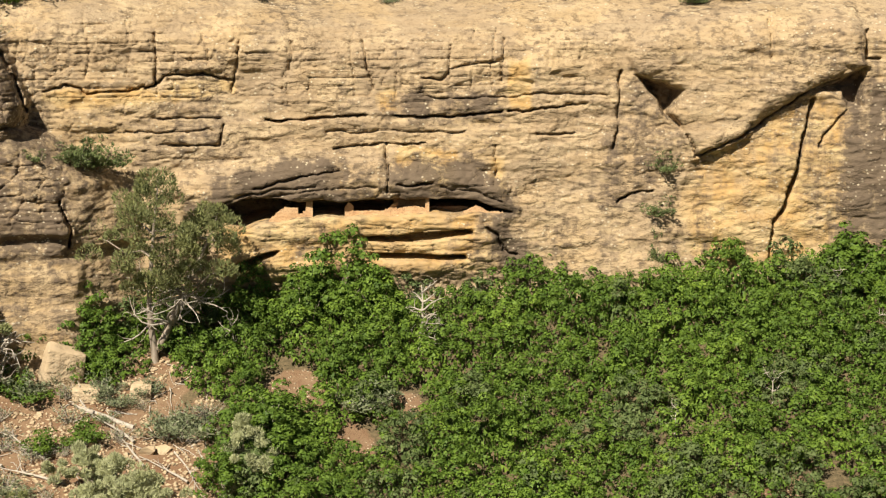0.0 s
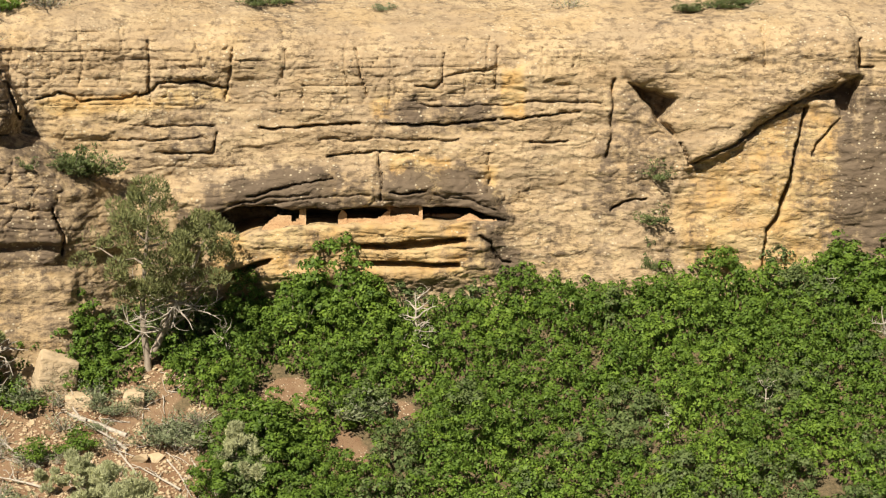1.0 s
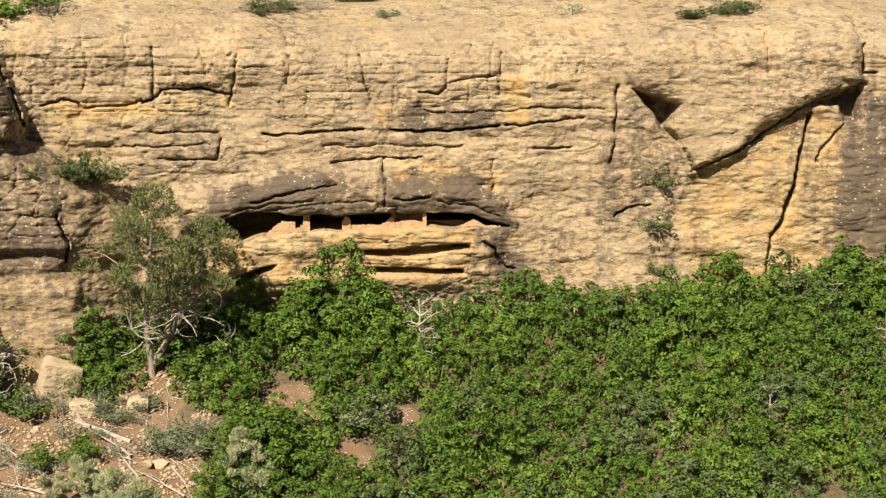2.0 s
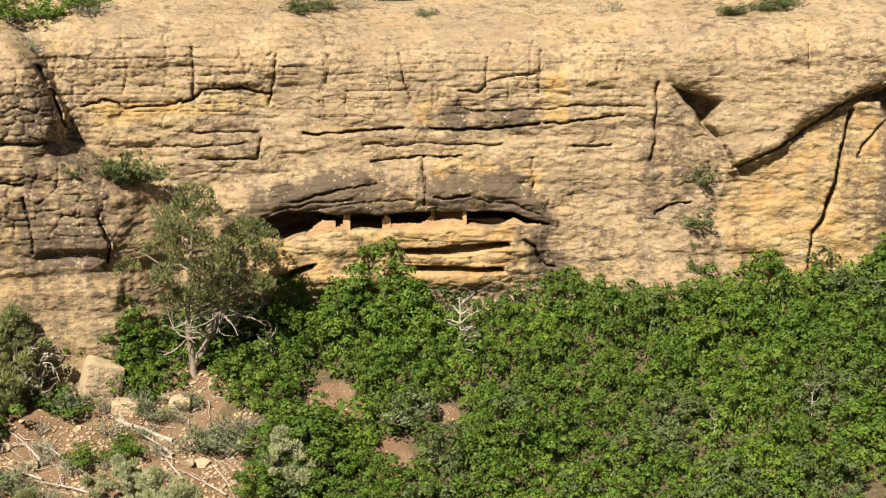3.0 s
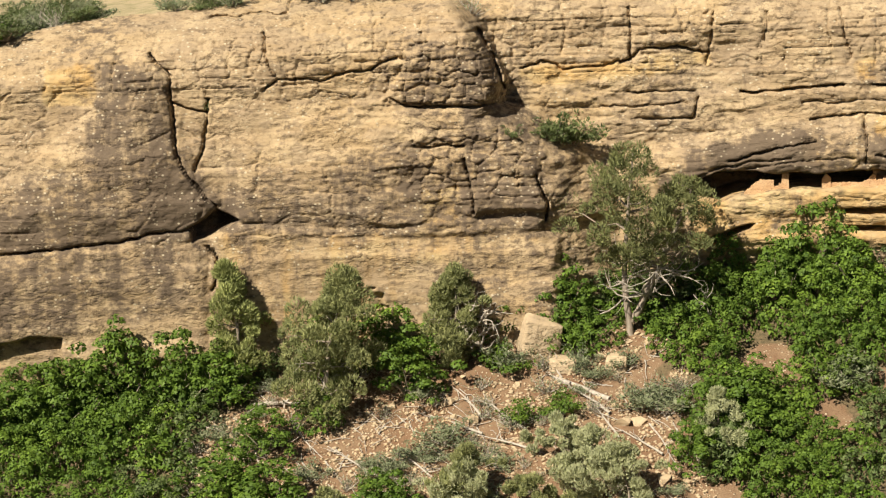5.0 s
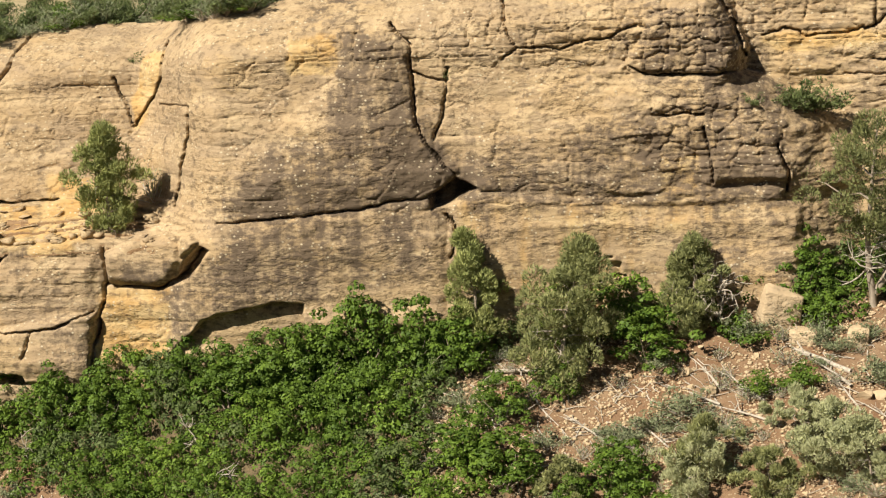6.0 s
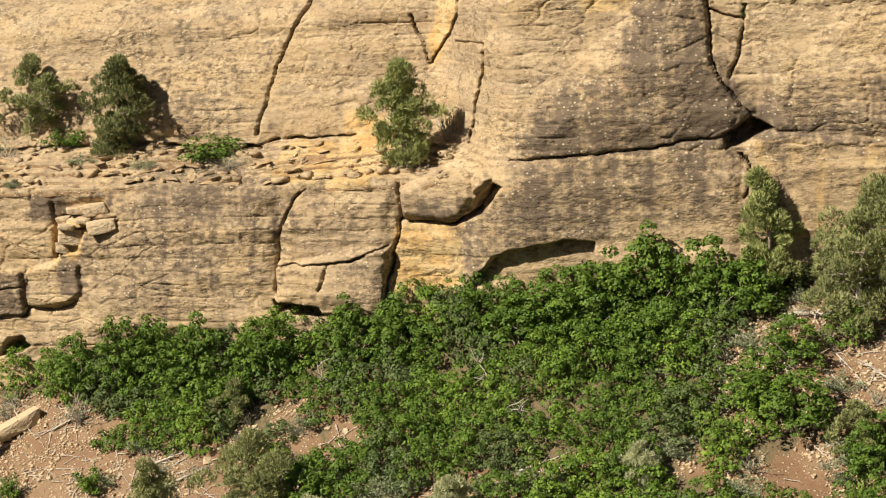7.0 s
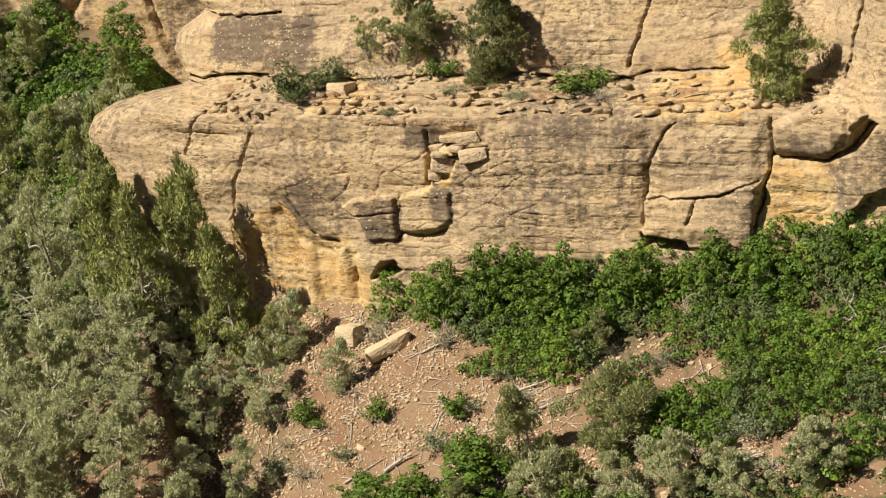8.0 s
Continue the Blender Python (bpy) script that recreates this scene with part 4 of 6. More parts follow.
def build_thicket():
    """Oak scrub: rounded bushes of uneven size, each a dome of leafy tufts over a dark inside."""
    rng = np.random.default_rng(5)
    step = 1.42
    s, e = np.meshgrid(np.arange(41, 174, step), np.arange(-5, 21.5, step * 0.9))
    s = (s + rng.uniform(-0.5, 0.5, s.shape) * step).ravel()
    e = (e + rng.uniform(-0.5, 0.5, e.shape) * step).ravel()
    keep = (oak_wanted(s, e) > 0.5) & ((e < 18.8) | (s > 100)) & (rng.random(len(s)) > 0.03)
    s, e = s[keep], e[keep]
    x, y, z = ground_at(s, e)
    keep = (e > -4) & (z < foot_height(s) + 1.0)
    s, e, x, y, z = (v[keep] for v in (s, e, x, y, z))
    b, r = np.meshgrid(np.arange(48.8, 57.5, 0.55), np.arange(152, 206, 1.7))
    b, r = (b + rng.uniform(-0.27, 0.27, b.shape)).ravel(), (r + rng.uniform(-0.8, 0.8, r.shape)).ravel()
    keep = rng.random(len(b)) < np.where(r > 170, 0.92, 0.3) * ((r < 190) | (b > 52.4))
    hx, hy, hz = hillside(b[keep], r[keep])
    s, e = np.r_[s, 200 + 3 * (b[keep] - 49)], np.r_[e, r[keep] - 150]
    x, y, z = np.r_[x, hx], np.r_[y, hy], np.r_[z, hz]
    n = len(s)
    wide = rng.uniform(0.85, 1.45, n) * (1 + 0.2 * rough(s / 5, e / 4, 0, 94)) * np.where(s > 196, 1.5, 1)
    high = (wide * rng.uniform(0.9, 1.35, n) + 0.35) * (1.0 + 0.45 * rough(s / 3.2, e / 2.4, 0, 96) + 0.25 * (e < 4))
    tone = rough(s / 5, e / 3.2, 0, 95) + 0.4 * rng.normal(size=n)
    sort = np.where(tone > 0.42, 1, np.where(rough(s / 3.5, e / 2.5, 0, 97) + 0.25 * rng.normal(size=n) > 0.5, 2, 0))
    shapes = [leaf_clump(100 + i, 54, 0.27) for i in range(12)]
    inner = [leaf_clump(130 + i, 120, 0.15) for i in range(4)]
    foot_ = np.stack([x, y, z], -1)
    parts = ([], [], [])
    for i in range(n):
        tuft = rng.uniform(0.32, 0.44) * (1.35 if s[i] > 196 else 1)
        c = dome_tufts(rng, wide[i], high[i], tuft) + foot_[i]
        close = np.flatnonzero((np.abs(x - x[i]) < 3.4) & (np.abs(y - y[i]) < 3.4))
        close = close[close != i]
        q = (c[:, None] - foot_[close]) / np.stack([wide[close], wide[close], high[close]], -1)
        c = c[(np.sum(q * q, -1) > 0.62).all(axis=1)]
        for p in c:
            a, k = rng.uniform(0, 2 * math.pi), tuft * rng.uniform(0.8, 1.2)
            u, v = math.cos(a) * k, math.sin(a) * k
            parts[sort[i]].append(shapes[rng.integers(12)] @ np.array([[u, v, 0], [-v, u, 0], [0, 0, k]]) + p)
        parts[sort[i]].append(inner[rng.integers(4)] * np.array([0.72 * wide[i], 0.72 * wide[i], 0.75 * high[i]]) + foot_[i])
    for made, name, mat, label in zip(parts, ("oak_thicket", "light_oak_thicket", "grey_oak_thicket"), (OAK, BRIGHT, DULL), (
            "dense green Gambel oak scrub on the talus slope", "light green Gambel oak scrub in fresh leaf", "dull grey-green scrub among the oaks")):
        tagged(new(name, leaf_mesh(name, np.concatenate(made), mat)), label, "shrubs", kind="stuff")


build_thicket()


# ---- woody things: tapered tubes ----
def tube(path, radii, sides=6):
    path, radii = np.asarray(path, float), np.asarray(radii, float)
    way = np.gradient(path, axis=0)
    way /= np.linalg.norm(way, axis=1)[:, None] + 1e-9
    side = np.cross(way, (0.31, 0.87, 0.38))
    side /= np.linalg.norm(side, axis=1)[:, None] + 1e-9
    other = np.cross(way, side)
    a = np.arange(sides) * 2 * math.pi / sides
    ring = path[:, None] + radii[:, None, None] * (np.cos(a)[None, :, None] * side[:, None] + np.sin(a)[None, :, None] * other[:, None])
    i = np.arange(len(path) * sides).reshape(len(path), sides)
    j = np.roll(i, -1, 1)
    return ring.reshape(-1, 3), np.stack([i[:-1], j[:-1], j[1:], i[1:]], -1).reshape(-1, 4)


def join(pieces):
    verts, faces, n = [], [], 0
    for v, f in pieces:
        verts.append(v)
        faces.append(f + n)
        n += len(v)
    return np.concatenate(verts), np.concatenate(faces)


def bough(rng, start, way, length, radius, steps=6, curl=0.25, lift=0.0):
    """A crooked tapering limb: its path and radii."""
    p, d, path = np.array(start, float), np.array(way, float), []
    for k in range(steps + 1):
        path.append(p.copy())
        d = d / np.linalg.norm(d) + rng.normal(size=3) * curl + np.array([0, 0, lift])
        p = p + d / np.linalg.norm(d) * length / steps
    return np.array(path), radius * np.linspace(1, 0.25, steps + 1)


def part(name, mesh, parent, label=""):
    """Links a mesh as one part under a thing."""
    ob = new(name, mesh)
    ob.parent = parent
    return tagged(ob, label) if label else ob


def thing(name, label, category, group=""):
    return tagged(new(name), label, category, group)


def wood_mesh(name, pieces, material):
    return mesh_from(name, *join(pieces), [material], True)


def conifer(name, label, seed, high, wide, leaf, low=0.2, peak=0.45, fork=False, clumps=60, count=2600, bare=4, size=0.10, lean=0.0, puff=1.0):
    """A juniper or pinyon: crooked trunk, limbs, dead twigs, and a crown of many small tufts with gaps."""
    rng = np.random.default_rng(seed)
    ob = thing(name, label, "tree")
    wood, dry, tufts, sizes = [], [], [], []
    lobe = rng.uniform(0.5, 1.3, (6, 7))
    stems = [((0, 0, -0.4), (lean, 0.05, 1), high * 0.97)]
    if fork:
        stems = [((0, 0, -0.4), (lean - 0.14, 0.05, 1), high * 0.97), ((0.01 * high, 0, 0.06 * high), (0.55, -0.1, 1), high * 0.74)]
    for start, way, length in stems:
        path, rad = bough(rng, start, way, length, 0.019 * high, 10, 0.10, 0.10)
        wood.append(tube(path, rad, 8))
        n = int(0.85 * clumps / len(stems))
        for k in range(n):
            f = low + (1 - low) * (k + rng.random()) / n
            at = path[min(int(f * 10), 9)] * (1 - (f * 10) % 1) + path[min(int(f * 10) + 1, 10)] * ((f * 10) % 1)
            shape = min(1.0, (f - low + 0.12) / (peak - low + 0.12)) if f < peak else max(0.12, 1 - ((f - peak) / (1 - peak)) ** 1.5)
            ang = rng.uniform(0, 2 * math.pi)
            reach = 0.5 * wide * shape * rng.uniform(0.35, 1.0) * lobe[int(ang / 1.0472) % 6, int(f * 6.99)]
            tip = at + np.array([math.cos(ang) * reach, math.sin(ang) * reach, 0.25 * reach + rng.normal() * 0.1])
            if rng.random() < 0.2:
                limb = np.linspace(at, tip, 5) + np.r_[np.zeros((1, 3)), rng.normal(size=(4, 3)) * 0.05 * reach]
                wood.append(tube(limb, np.linspace(0.008, 0.0025, 5) * high, 3))
            tufts.append(tip)
            sizes.append(1.12 * puff * rng.uniform(0.045, 0.08) * high ** 0.5 * wide ** 0.5 * rng.uniform(0.7, 1.3))
    for k in range(bare):
        f = rng.uniform(low * 0.5, 0.6)
        at = path[int(f * 10)]
        ang = rng.uniform(0, 2 * math.pi)
        twig, rad = bough(rng, at, (math.cos(ang), math.sin(ang), 0.2), wide * rng.uniform(0.2, 0.42), 0.007 * high, 6, 0.35)
        dry.append(tube(twig, rad, 4))
        for j in range(3):
            w2, r2 = bough(rng, twig[rng.integers(2, 6)], rng.normal(size=3), wide * 0.12, 0.003 * high, 4, 0.4)
            dry.append(tube(w2, r2, 3))
    part("trunk", wood_mesh("trunk", wood, BARK), ob)
    tagged(part("deadwood", wood_mesh("deadwood", dry, DEAD), ob), "bare bleached twigs", kind="stuff")
    part("crown", leaf_mesh("crown", leaves(rng, np.array(tufts), np.array(sizes), int(count * 2.6), size * 1.08, 1.0, 0.34, rise=0.7), leaf), ob)
    return ob


def snag(name, label, seed, high, spread=0.8, twigs=16):
    """A dead, bleached tree top."""
    rng = np.random.default_rng(seed)
    ob = thing(name, label, "dead tree")
    path, rad = bough(rng, (0, 0, -0.3), (-0.12, -0.1, 1), high, 0.028 * high, 8, 0.15)
    part("trunk", wood_mesh("trunk", [tube(path, rad, 7)], DEAD), ob)
    for k in range(twigs):
        f = rng.uniform(0.3, 1)
        a = rng.uniform(0, 2 * math.pi)
        p, r = bough(rng, path[int(f * 8)], (math.cos(a), math.sin(a), 0.5), high * spread * rng.uniform(0.25, 0.55), 0.016 * high, 7, 0.28)
        branch = part("branch", wood_mesh("branch", [tube(p, r, 5)], DEAD), ob)
        for j in range(3):
            twig = tube(*bough(rng, p[rng.integers(2, 7)], rng.normal(size=3) + (0, 0, 0.4), high * 0.16, 0.006 * high, 4, 0.3), 3)
            part("twig", wood_mesh("twig", [twig], DEAD), branch)
    return ob


def log(name, label, seed, length, radius, forks=5):
    """A fallen limb lying along its x axis."""
    rng = np.random.default_rng(seed)
    ob = thing(name, label, "log")
    path, rad = bough(rng, (-length / 2, 0, radius), (1, 0, 0), length, radius, 9, 0.08)
    path[:, 2] = radius + 0.1 * np.abs(rng.normal(size=10)) * radius
    part("stem", wood_mesh("stem", [tube(path, rad, 7)], DEAD), ob)
    for k in range(forks):
        p, r = bough(rng, path[rng.integers(3, 9)], (0.8, rng.normal(), 0.25 * rng.random()), length * rng.uniform(0.15, 0.4), radius * 0.45, 6, 0.3)
        p[:, 2] = np.maximum(p[:, 2], 0.02)
        part("branch", wood_mesh("branch", [tube(p, r, 5)], DEAD), ob)
    return ob


def bush(name, label, seed, leaf, count=700, size=0.09, twigs=14, material=BARK):
    """A low bush of unit height and width: stems from one foot and small tufts."""
    rng = np.random.default_rng(seed)
    ob = thing(name, label, "shrub")
    wood, tips = [], []
    for k in range(twigs):
        a = rng.uniform(0, 2 * math.pi)
        p, r = bough(rng, (0, 0, -0.08), (math.cos(a) * rng.uniform(0.2, 0.8), math.sin(a) * rng.uniform(0.2, 0.8), 0.8), rng.uniform(0.55, 0.95), 0.016, 4, 0.22)
        wood.append(tube(p, r, 3))
        tips += [p[-1], p[-2], p[-3]]
    tagged(part("stem", wood_mesh("stem", wood, material), ob), kind="stuff")
    tips = np.array(tips)
    tips[:, 2] = np.maximum(tips[:, 2], 0.16)
    part("crown", leaf_mesh("crown", leaves(rng, tips, rng.uniform(0.11, 0.21, len(tips)), count, size, 0.9, *((0.7,) if leaf in (OAK, BRIGHT) else (0.4, 0.42, 0.4))), leaf), ob)
    return ob


def stand(ob, s, e, high=1.0, wide=None, turn=0.0, sink=0.0):
    """The pose of a thing on the talus."""
    x, y, z = ground_at(s, e)
    wide = high if wide is None else wide
    return Matrix.Translation((x, y, z - sink)) @ Euler((0, 0, turn)).to_matrix().to_4x4() @ Matrix.Diagonal((wide, wide, high, 1))


def put(ob, m):
    ob.matrix_world = m
    return ob


# ---- single trees on the talus ----
big = conifer("juniper_tree", "tall old juniper with a forked pale trunk and sparse grey-green crown", 11, 12.4, 10.6, OLD_JUNIPER, 0.38, 0.54, True, 120, 9500, 24, 0.10, puff=0.85)
put(big, stand(big, 93.3, 4.2))
put(conifer("juniper_tree", "juniper with a green flank and bare bleached branches", 112, 6.8, 4.6, JUNIPER, 0.10, 0.5, False, 100, 8500, 18, 0.11, 0.0, 1.15), stand(None, 104.4, 5.3))
put(conifer("juniper_tree", "full juniper with a thin dead top", 13, 9.8, 6.4, JUNIPER, 0.08, 0.38, False, 110, 11500, 10, 0.115, puff=1.3), stand(None, 112.2, 8.0))
put(conifer("pinyon_tree", "narrow pinyon pine at the foot of the rock wall", 14, 8.2, 3.8, PINYON, 0.10, 0.3, False, 90, 8000, 4, 0.11, puff=1.35), stand(None, 117.9, 4.8))
put(conifer("juniper_tree", "grey-green juniper with a dead side on the open slope", 15, 6.2, 6.2, JUNIPER, 0.08, 0.45, True, 90, 7500, 14, 0.11, puff=1.25), stand(None, 148.6, 14.6))
put(conifer("juniper_tree", "pale yellow-green young juniper among oaks", 16, 4.8, 4.2, PALE_JUNIPER, 0.05, 0.35, False, 60, 4200, 4, 0.10), stand(None, 88.2, 14.4))
put(conifer("juniper_tree", "low round juniper on the open slope", 17, 3.8, 5.8, PALE_JUNIPER, 0.05, 0.4, False, 70, 4800, 4, 0.10), stand(None, 96.8, 14.6))
put(conifer("juniper_tree", "low round juniper on the open slope", 18, 4.4, 4.8, JUNIPER, 0.05, 0.4, False, 65, 4200, 4, 0.10), stand(None, 104.5, 15.6))
put(conifer("juniper_tree", "low round juniper on the open slope", 19, 3.6, 4.4, JUNIPER, 0.05, 0.4, False, 60, 3800, 4, 0.10), stand(None, 111.7, 16.6))
put(conifer("juniper_tree", "pale yellow-green juniper on the open slope", 20, 4.6, 5.4, PALE_JUNIPER, 0.04, 0.4, False, 80, 5600, 6, 0.10, puff=1.2), stand(None, 143.3, 18.0))
put(conifer("juniper_tree", "pale yellow-green juniper on the open slope", 24, 4.6, 3.8, PALE_JUNIPER, 0.04, 0.4, False, 60, 4200, 4, 0.10, puff=1.2), stand(None, 135.2, 19.2))
put(conifer("juniper_tree", "grey-green juniper at the edge of the oaks", 25, 3.6, 3.6, JUNIPER, 0.04, 0.4, False, 60, 3600, 6, 0.10, puff=1.2), stand(None, 150.6, 17.6))
put(conifer("juniper_tree", "pale yellow-green juniper on the open slope", 26, 3.2, 3.4, PALE_JUNIPER, 0.04, 0.4, False, 50, 3000, 4, 0.10, puff=1.2), stand(None, 124.2, 17.8))
put(conifer("juniper_tree", "grey-green juniper at the edge of the oaks", 27, 3.4, 3.2, JUNIPER, 0.04, 0.4, False, 50, 3000, 6, 0.10, puff=1.2), stand(None, 152.4, 7.2))
for seed, s, e, high, wide, leaf, label in (
        (81, 93.6, 17.4, 4.2, 5.6, PALE_JUNIPER, "pale yellow-green juniper low on the open slope"), (82, 99.4, 18.2, 3.4, 4.6, JUNIPER, "low round juniper on the open slope"),
        (83, 104.2, 17.6, 4.6, 5.6, PALE_JUNIPER, "pale yellow-green juniper low on the open slope"), (84, 154.6, 15.4, 6.2, 5.0, JUNIPER, "tall open juniper with bare twigs low on the slope"),
        (85, 152.0, 18.0, 4.6, 4.6, PALE_JUNIPER, "pale yellow-green juniper low on the open slope"), (86, 147.2, 18.6, 4.0, 4.2, PALE_JUNIPER, "pale yellow-green juniper low on the open slope"),
        (87, 96.4, 16.4, 4.4, 6.2, PALE_JUNIPER, "broad pale juniper on the open slope"), (88, 157.6, 18.6, 3.6, 4.0, JUNIPER, "low round juniper on the open slope"),
        (89, 173.6, 16.8, 3.6, 3.6, PALE_JUNIPER, "pale yellow-green young juniper on open stony ground"), (90, 139.0, 19.8, 3.6, 4.0, PALE_JUNIPER, "pale yellow-green juniper low on the open slope")):
    put(conifer("juniper_tree", label, seed, high, wide, leaf, 0.04, 0.4, False, 62, 4200, 8, 0.10, puff=1.2), stand(None, s, e))
put(snag("dead_tree", "bleached dead juniper snag standing among green oaks", 21, 4.2, 0.7), stand(None, 76.8, 4.4, sink=-0.3))
put(snag("dead_tree", "grey dead tree with spreading bare limbs", 22, 4.6, 1.1, 36), stand(None, 101.8, 5.4))
put(snag("dead_tree", "thin grey dead tree on the open slope", 23, 4.8, 0.5, 12), stand(None, 152.7, 16.2))

put(snag("dead_tree", "pale dead tree with broken limbs in the wood", 24, 5.0, 0.8, 16), stand(None, 193.6, 4.4))
put(snag("dead_tree", "pale dead tree with broken limbs in the wood", 28, 4.6, 1.0, 20), stand(None, 186.6, 6.4))

for seed, s, e, high in ((70, 198.5, 7.5, 6.0), (71, 205.0, 3.0, 6.5), (72, 194.5, 15.0, 5.5), (73, 210.0, 12.0, 6.0), (74, 189.5, 9.0, 4.6)):
    put(snag("dead_tree", "grey dead tree standing in the wood", seed, high, 0.7, 14), stand(None, s, e))

# ---- the wood west of the nose ----
kinds = [conifer("juniper_tree", "dense grey-green juniper in the wood beside the nose", 30 + i, 6.5, 4.8, PALE_JUNIPER, 0.08, 0.4, i == 2, 66, 2300, 14, 0.125, puff=1.05) for i in range(4)]
kinds += [conifer("pinyon_tree", "dark green pinyon pine in the wood beside the nose", 36 + i, 8.0, 4.2, PINYON, 0.1, 0.32, False, 66, 2300, 12, 0.125, puff=1.05) for i in range(3)]
rng = np.random.default_rng(77)
spots = [(196.2, 2.0, 1.85), (179.5, 11.1, 1.05), (190.0, 2.6, 1.45), (188.0, 4.8, 1.35), (175.9, 5.1, 0.85), (183.8, 2.2, 1.0), (175.1, 9.8, 1.0),
         (202.6, 2.4, 1.7), (188.4, 16.0, 1.45), (218.4, -3.1, 1.4), (184.7, 13.4, 1.25), (170.5, 8.0, 0.65), (183.0, 3.6, 0.8), (177.0, 5.8, 0.6), (186.2, 3.2, 1.2), (193.0, 2.6, 1.5), (180.0, 4.6, 0.7)]
for k in range(3600):
    s, e = rng.uniform(173.5, 228), rng.uniform(-8, 52)
    x, y = on_plan(s, e)
    if x < -1.5 * y or e > 27 and s < 184:
        continue
    if s < 186 + 0.25 * e and e < 4 or s < 198 and e < 1.5 or 176 - 0.35 * e > s:
        continue
    if all((s - a) ** 2 + (e - b) ** 2 > 9.0 for a, b, c in spots):
        spots.append((s, e, rng.uniform(0.65, 1.2)))
for k, (s, e, size) in enumerate(spots):
    a = kinds[rng.integers(4 if e > 7 else len(kinds))]
    m = stand(None, s, e, size, size ** 0.8, rng.uniform(0, 6.28))
    if k < len(kinds):
        a = kinds[(4, 1, 5, 2, 0, 6, 3)[k]]
        put(a, m)
    else:
        c = copy_thing(a, m @ Matrix.Diagonal((1 / a.scale[0], 1 / a.scale[1], 1 / a.scale[2], 1)))
        c["group"] = "trees of the wood"
for k in range(60):
    b, r = rng.uniform(50.3, 57.5), rng.uniform(158, 174)
    if k >= 36:
        b, r = rng.uniform(52.6, 57.5), rng.uniform(188, 204)
    x, y, z = hillside(b, r)
    a, size = kinds[rng.integers(len(kinds))], rng.uniform(0.7, 1.1)
    m = Matrix.Translation((x, y, z)) @ Euler((0, 0, rng.uniform(0, 6.28))).to_matrix().to_4x4() @ Matrix.Scale(size, 4)
    copy_thing(a, m @ Matrix.Diagonal((1 / a.scale[0], 1 / a.scale[1], 1 / a.scale[2], 1)))["group"] = "trees of the wood"
for b, r, tall, wide, k in ((50.1, 143.5, 2.2, 1.35, 4), (48.9, 139.5, 1.9, 1.3, 5), (48.0, 136.0, 1.5, 1.15, 6), (50.9, 141.0, 1.7, 1.25, 4), (51.6, 146.0, 1.9, 1.3, 6)):
    x, y, z = hillside(b, r)
    a = kinds[k]
    m = Matrix.Translation((x, y, z - 0.2)) @ Euler((0, 0, 5 * b)).to_matrix().to_4x4() @ Matrix.Diagonal((wide, wide, tall, 1))
    copy_thing(a, m @ Matrix.Diagonal((1 / a.scale[0], 1 / a.scale[1], 1 / a.scale[2], 1)))["group"] = "trees of the wood"
for a in kinds:
    a["group"] = "trees of the wood"


# ---- bushes ----
oak_bush = [bush("oak_bush", "small green Gambel oak bush on open stony ground", 40 + i, OAK, 1500, 0.044) for i in range(3)]
pale_bush = [bush("oak_bush", "light green young oak bush", 44 + i, BRIGHT, 1500, 0.044) for i in range(2)]
sage_bush = [bush("sagebrush", "grey-green sagebrush on open stony ground", 47 + i, SAGE, 1300, 0.042, 12, DEAD) for i in range(3)]
dry_bush = [bush("dry_shrub", "bare grey twiggy shrub", 51, SAGE, 200, 0.04, 26, DEAD)]
rim_bush = [bush("rim_shrub", "dark green shrub on the bare rock of the rim", 53 + i, SHADY, 2000, 0.042) for i in range(2)]


def oak_tree(seed):
    """A tall Gambel oak clump, leafy to the ground."""
    r = np.random.default_rng(seed)
    ob = thing("oak_tree", "tall rich green Gambel oak against the rock wall", "tree")
    wood, n = [], 30
    c = r.normal(size=(n, 3)) * np.array([0.9, 0.9, 0])
    c[:, 2] = 4.2 * r.uniform(0.12, 0.95, n) ** 0.8 * (1 - 0.10 * np.hypot(c[:, 0], c[:, 1]) ** 1.3)
    for k in range(7):
        wood.append(tube(*bough(r, (0, 0, -0.4), (r.normal() * 0.35, r.normal() * 0.35, 1), 3.4, 0.07, 6, 0.15), 5))
    part("trunk", wood_mesh("trunk", wood, BARK), ob)
    made = []
    for p in np.concatenate([c, dome_tufts(r, 1.9, 4.2, 0.45)]):
        made.append(leaf_clump(int(r.integers(1000)), 50, 0.29) * r.uniform(0.34, 0.52) + p)
    part("crown", leaf_mesh("crown", np.concatenate(made), OAK), ob)
    return ob


tall_oak = [oak_tree(80 + i) for i in range(3)]
used = set()


def plant(pool, m, rng):
    """Stands a bush of one sort at m: the first goes there itself, the rest are copies."""
    ob = pool[rng.integers(len(pool))]
    if ob.name in used:
        return copy_thing(ob, m @ Matrix.Diagonal((1 / ob.scale[0], 1 / ob.scale[1], 1 / ob.scale[2], 1)))
    used.add(ob.name)
    return put(ob, m)


def on_wall(s, z, high, wide, turn, back=0.3):
    """The pose of a plant rooted on the rock at s, z."""
    x, y = on_plan(s, wall_out(s, z) - back)
    return Matrix.Translation((x, y, z)) @ Euler((0, 0, turn)).to_matrix().to_4x4() @ Matrix.Diagonal((wide, wide, high, 1))


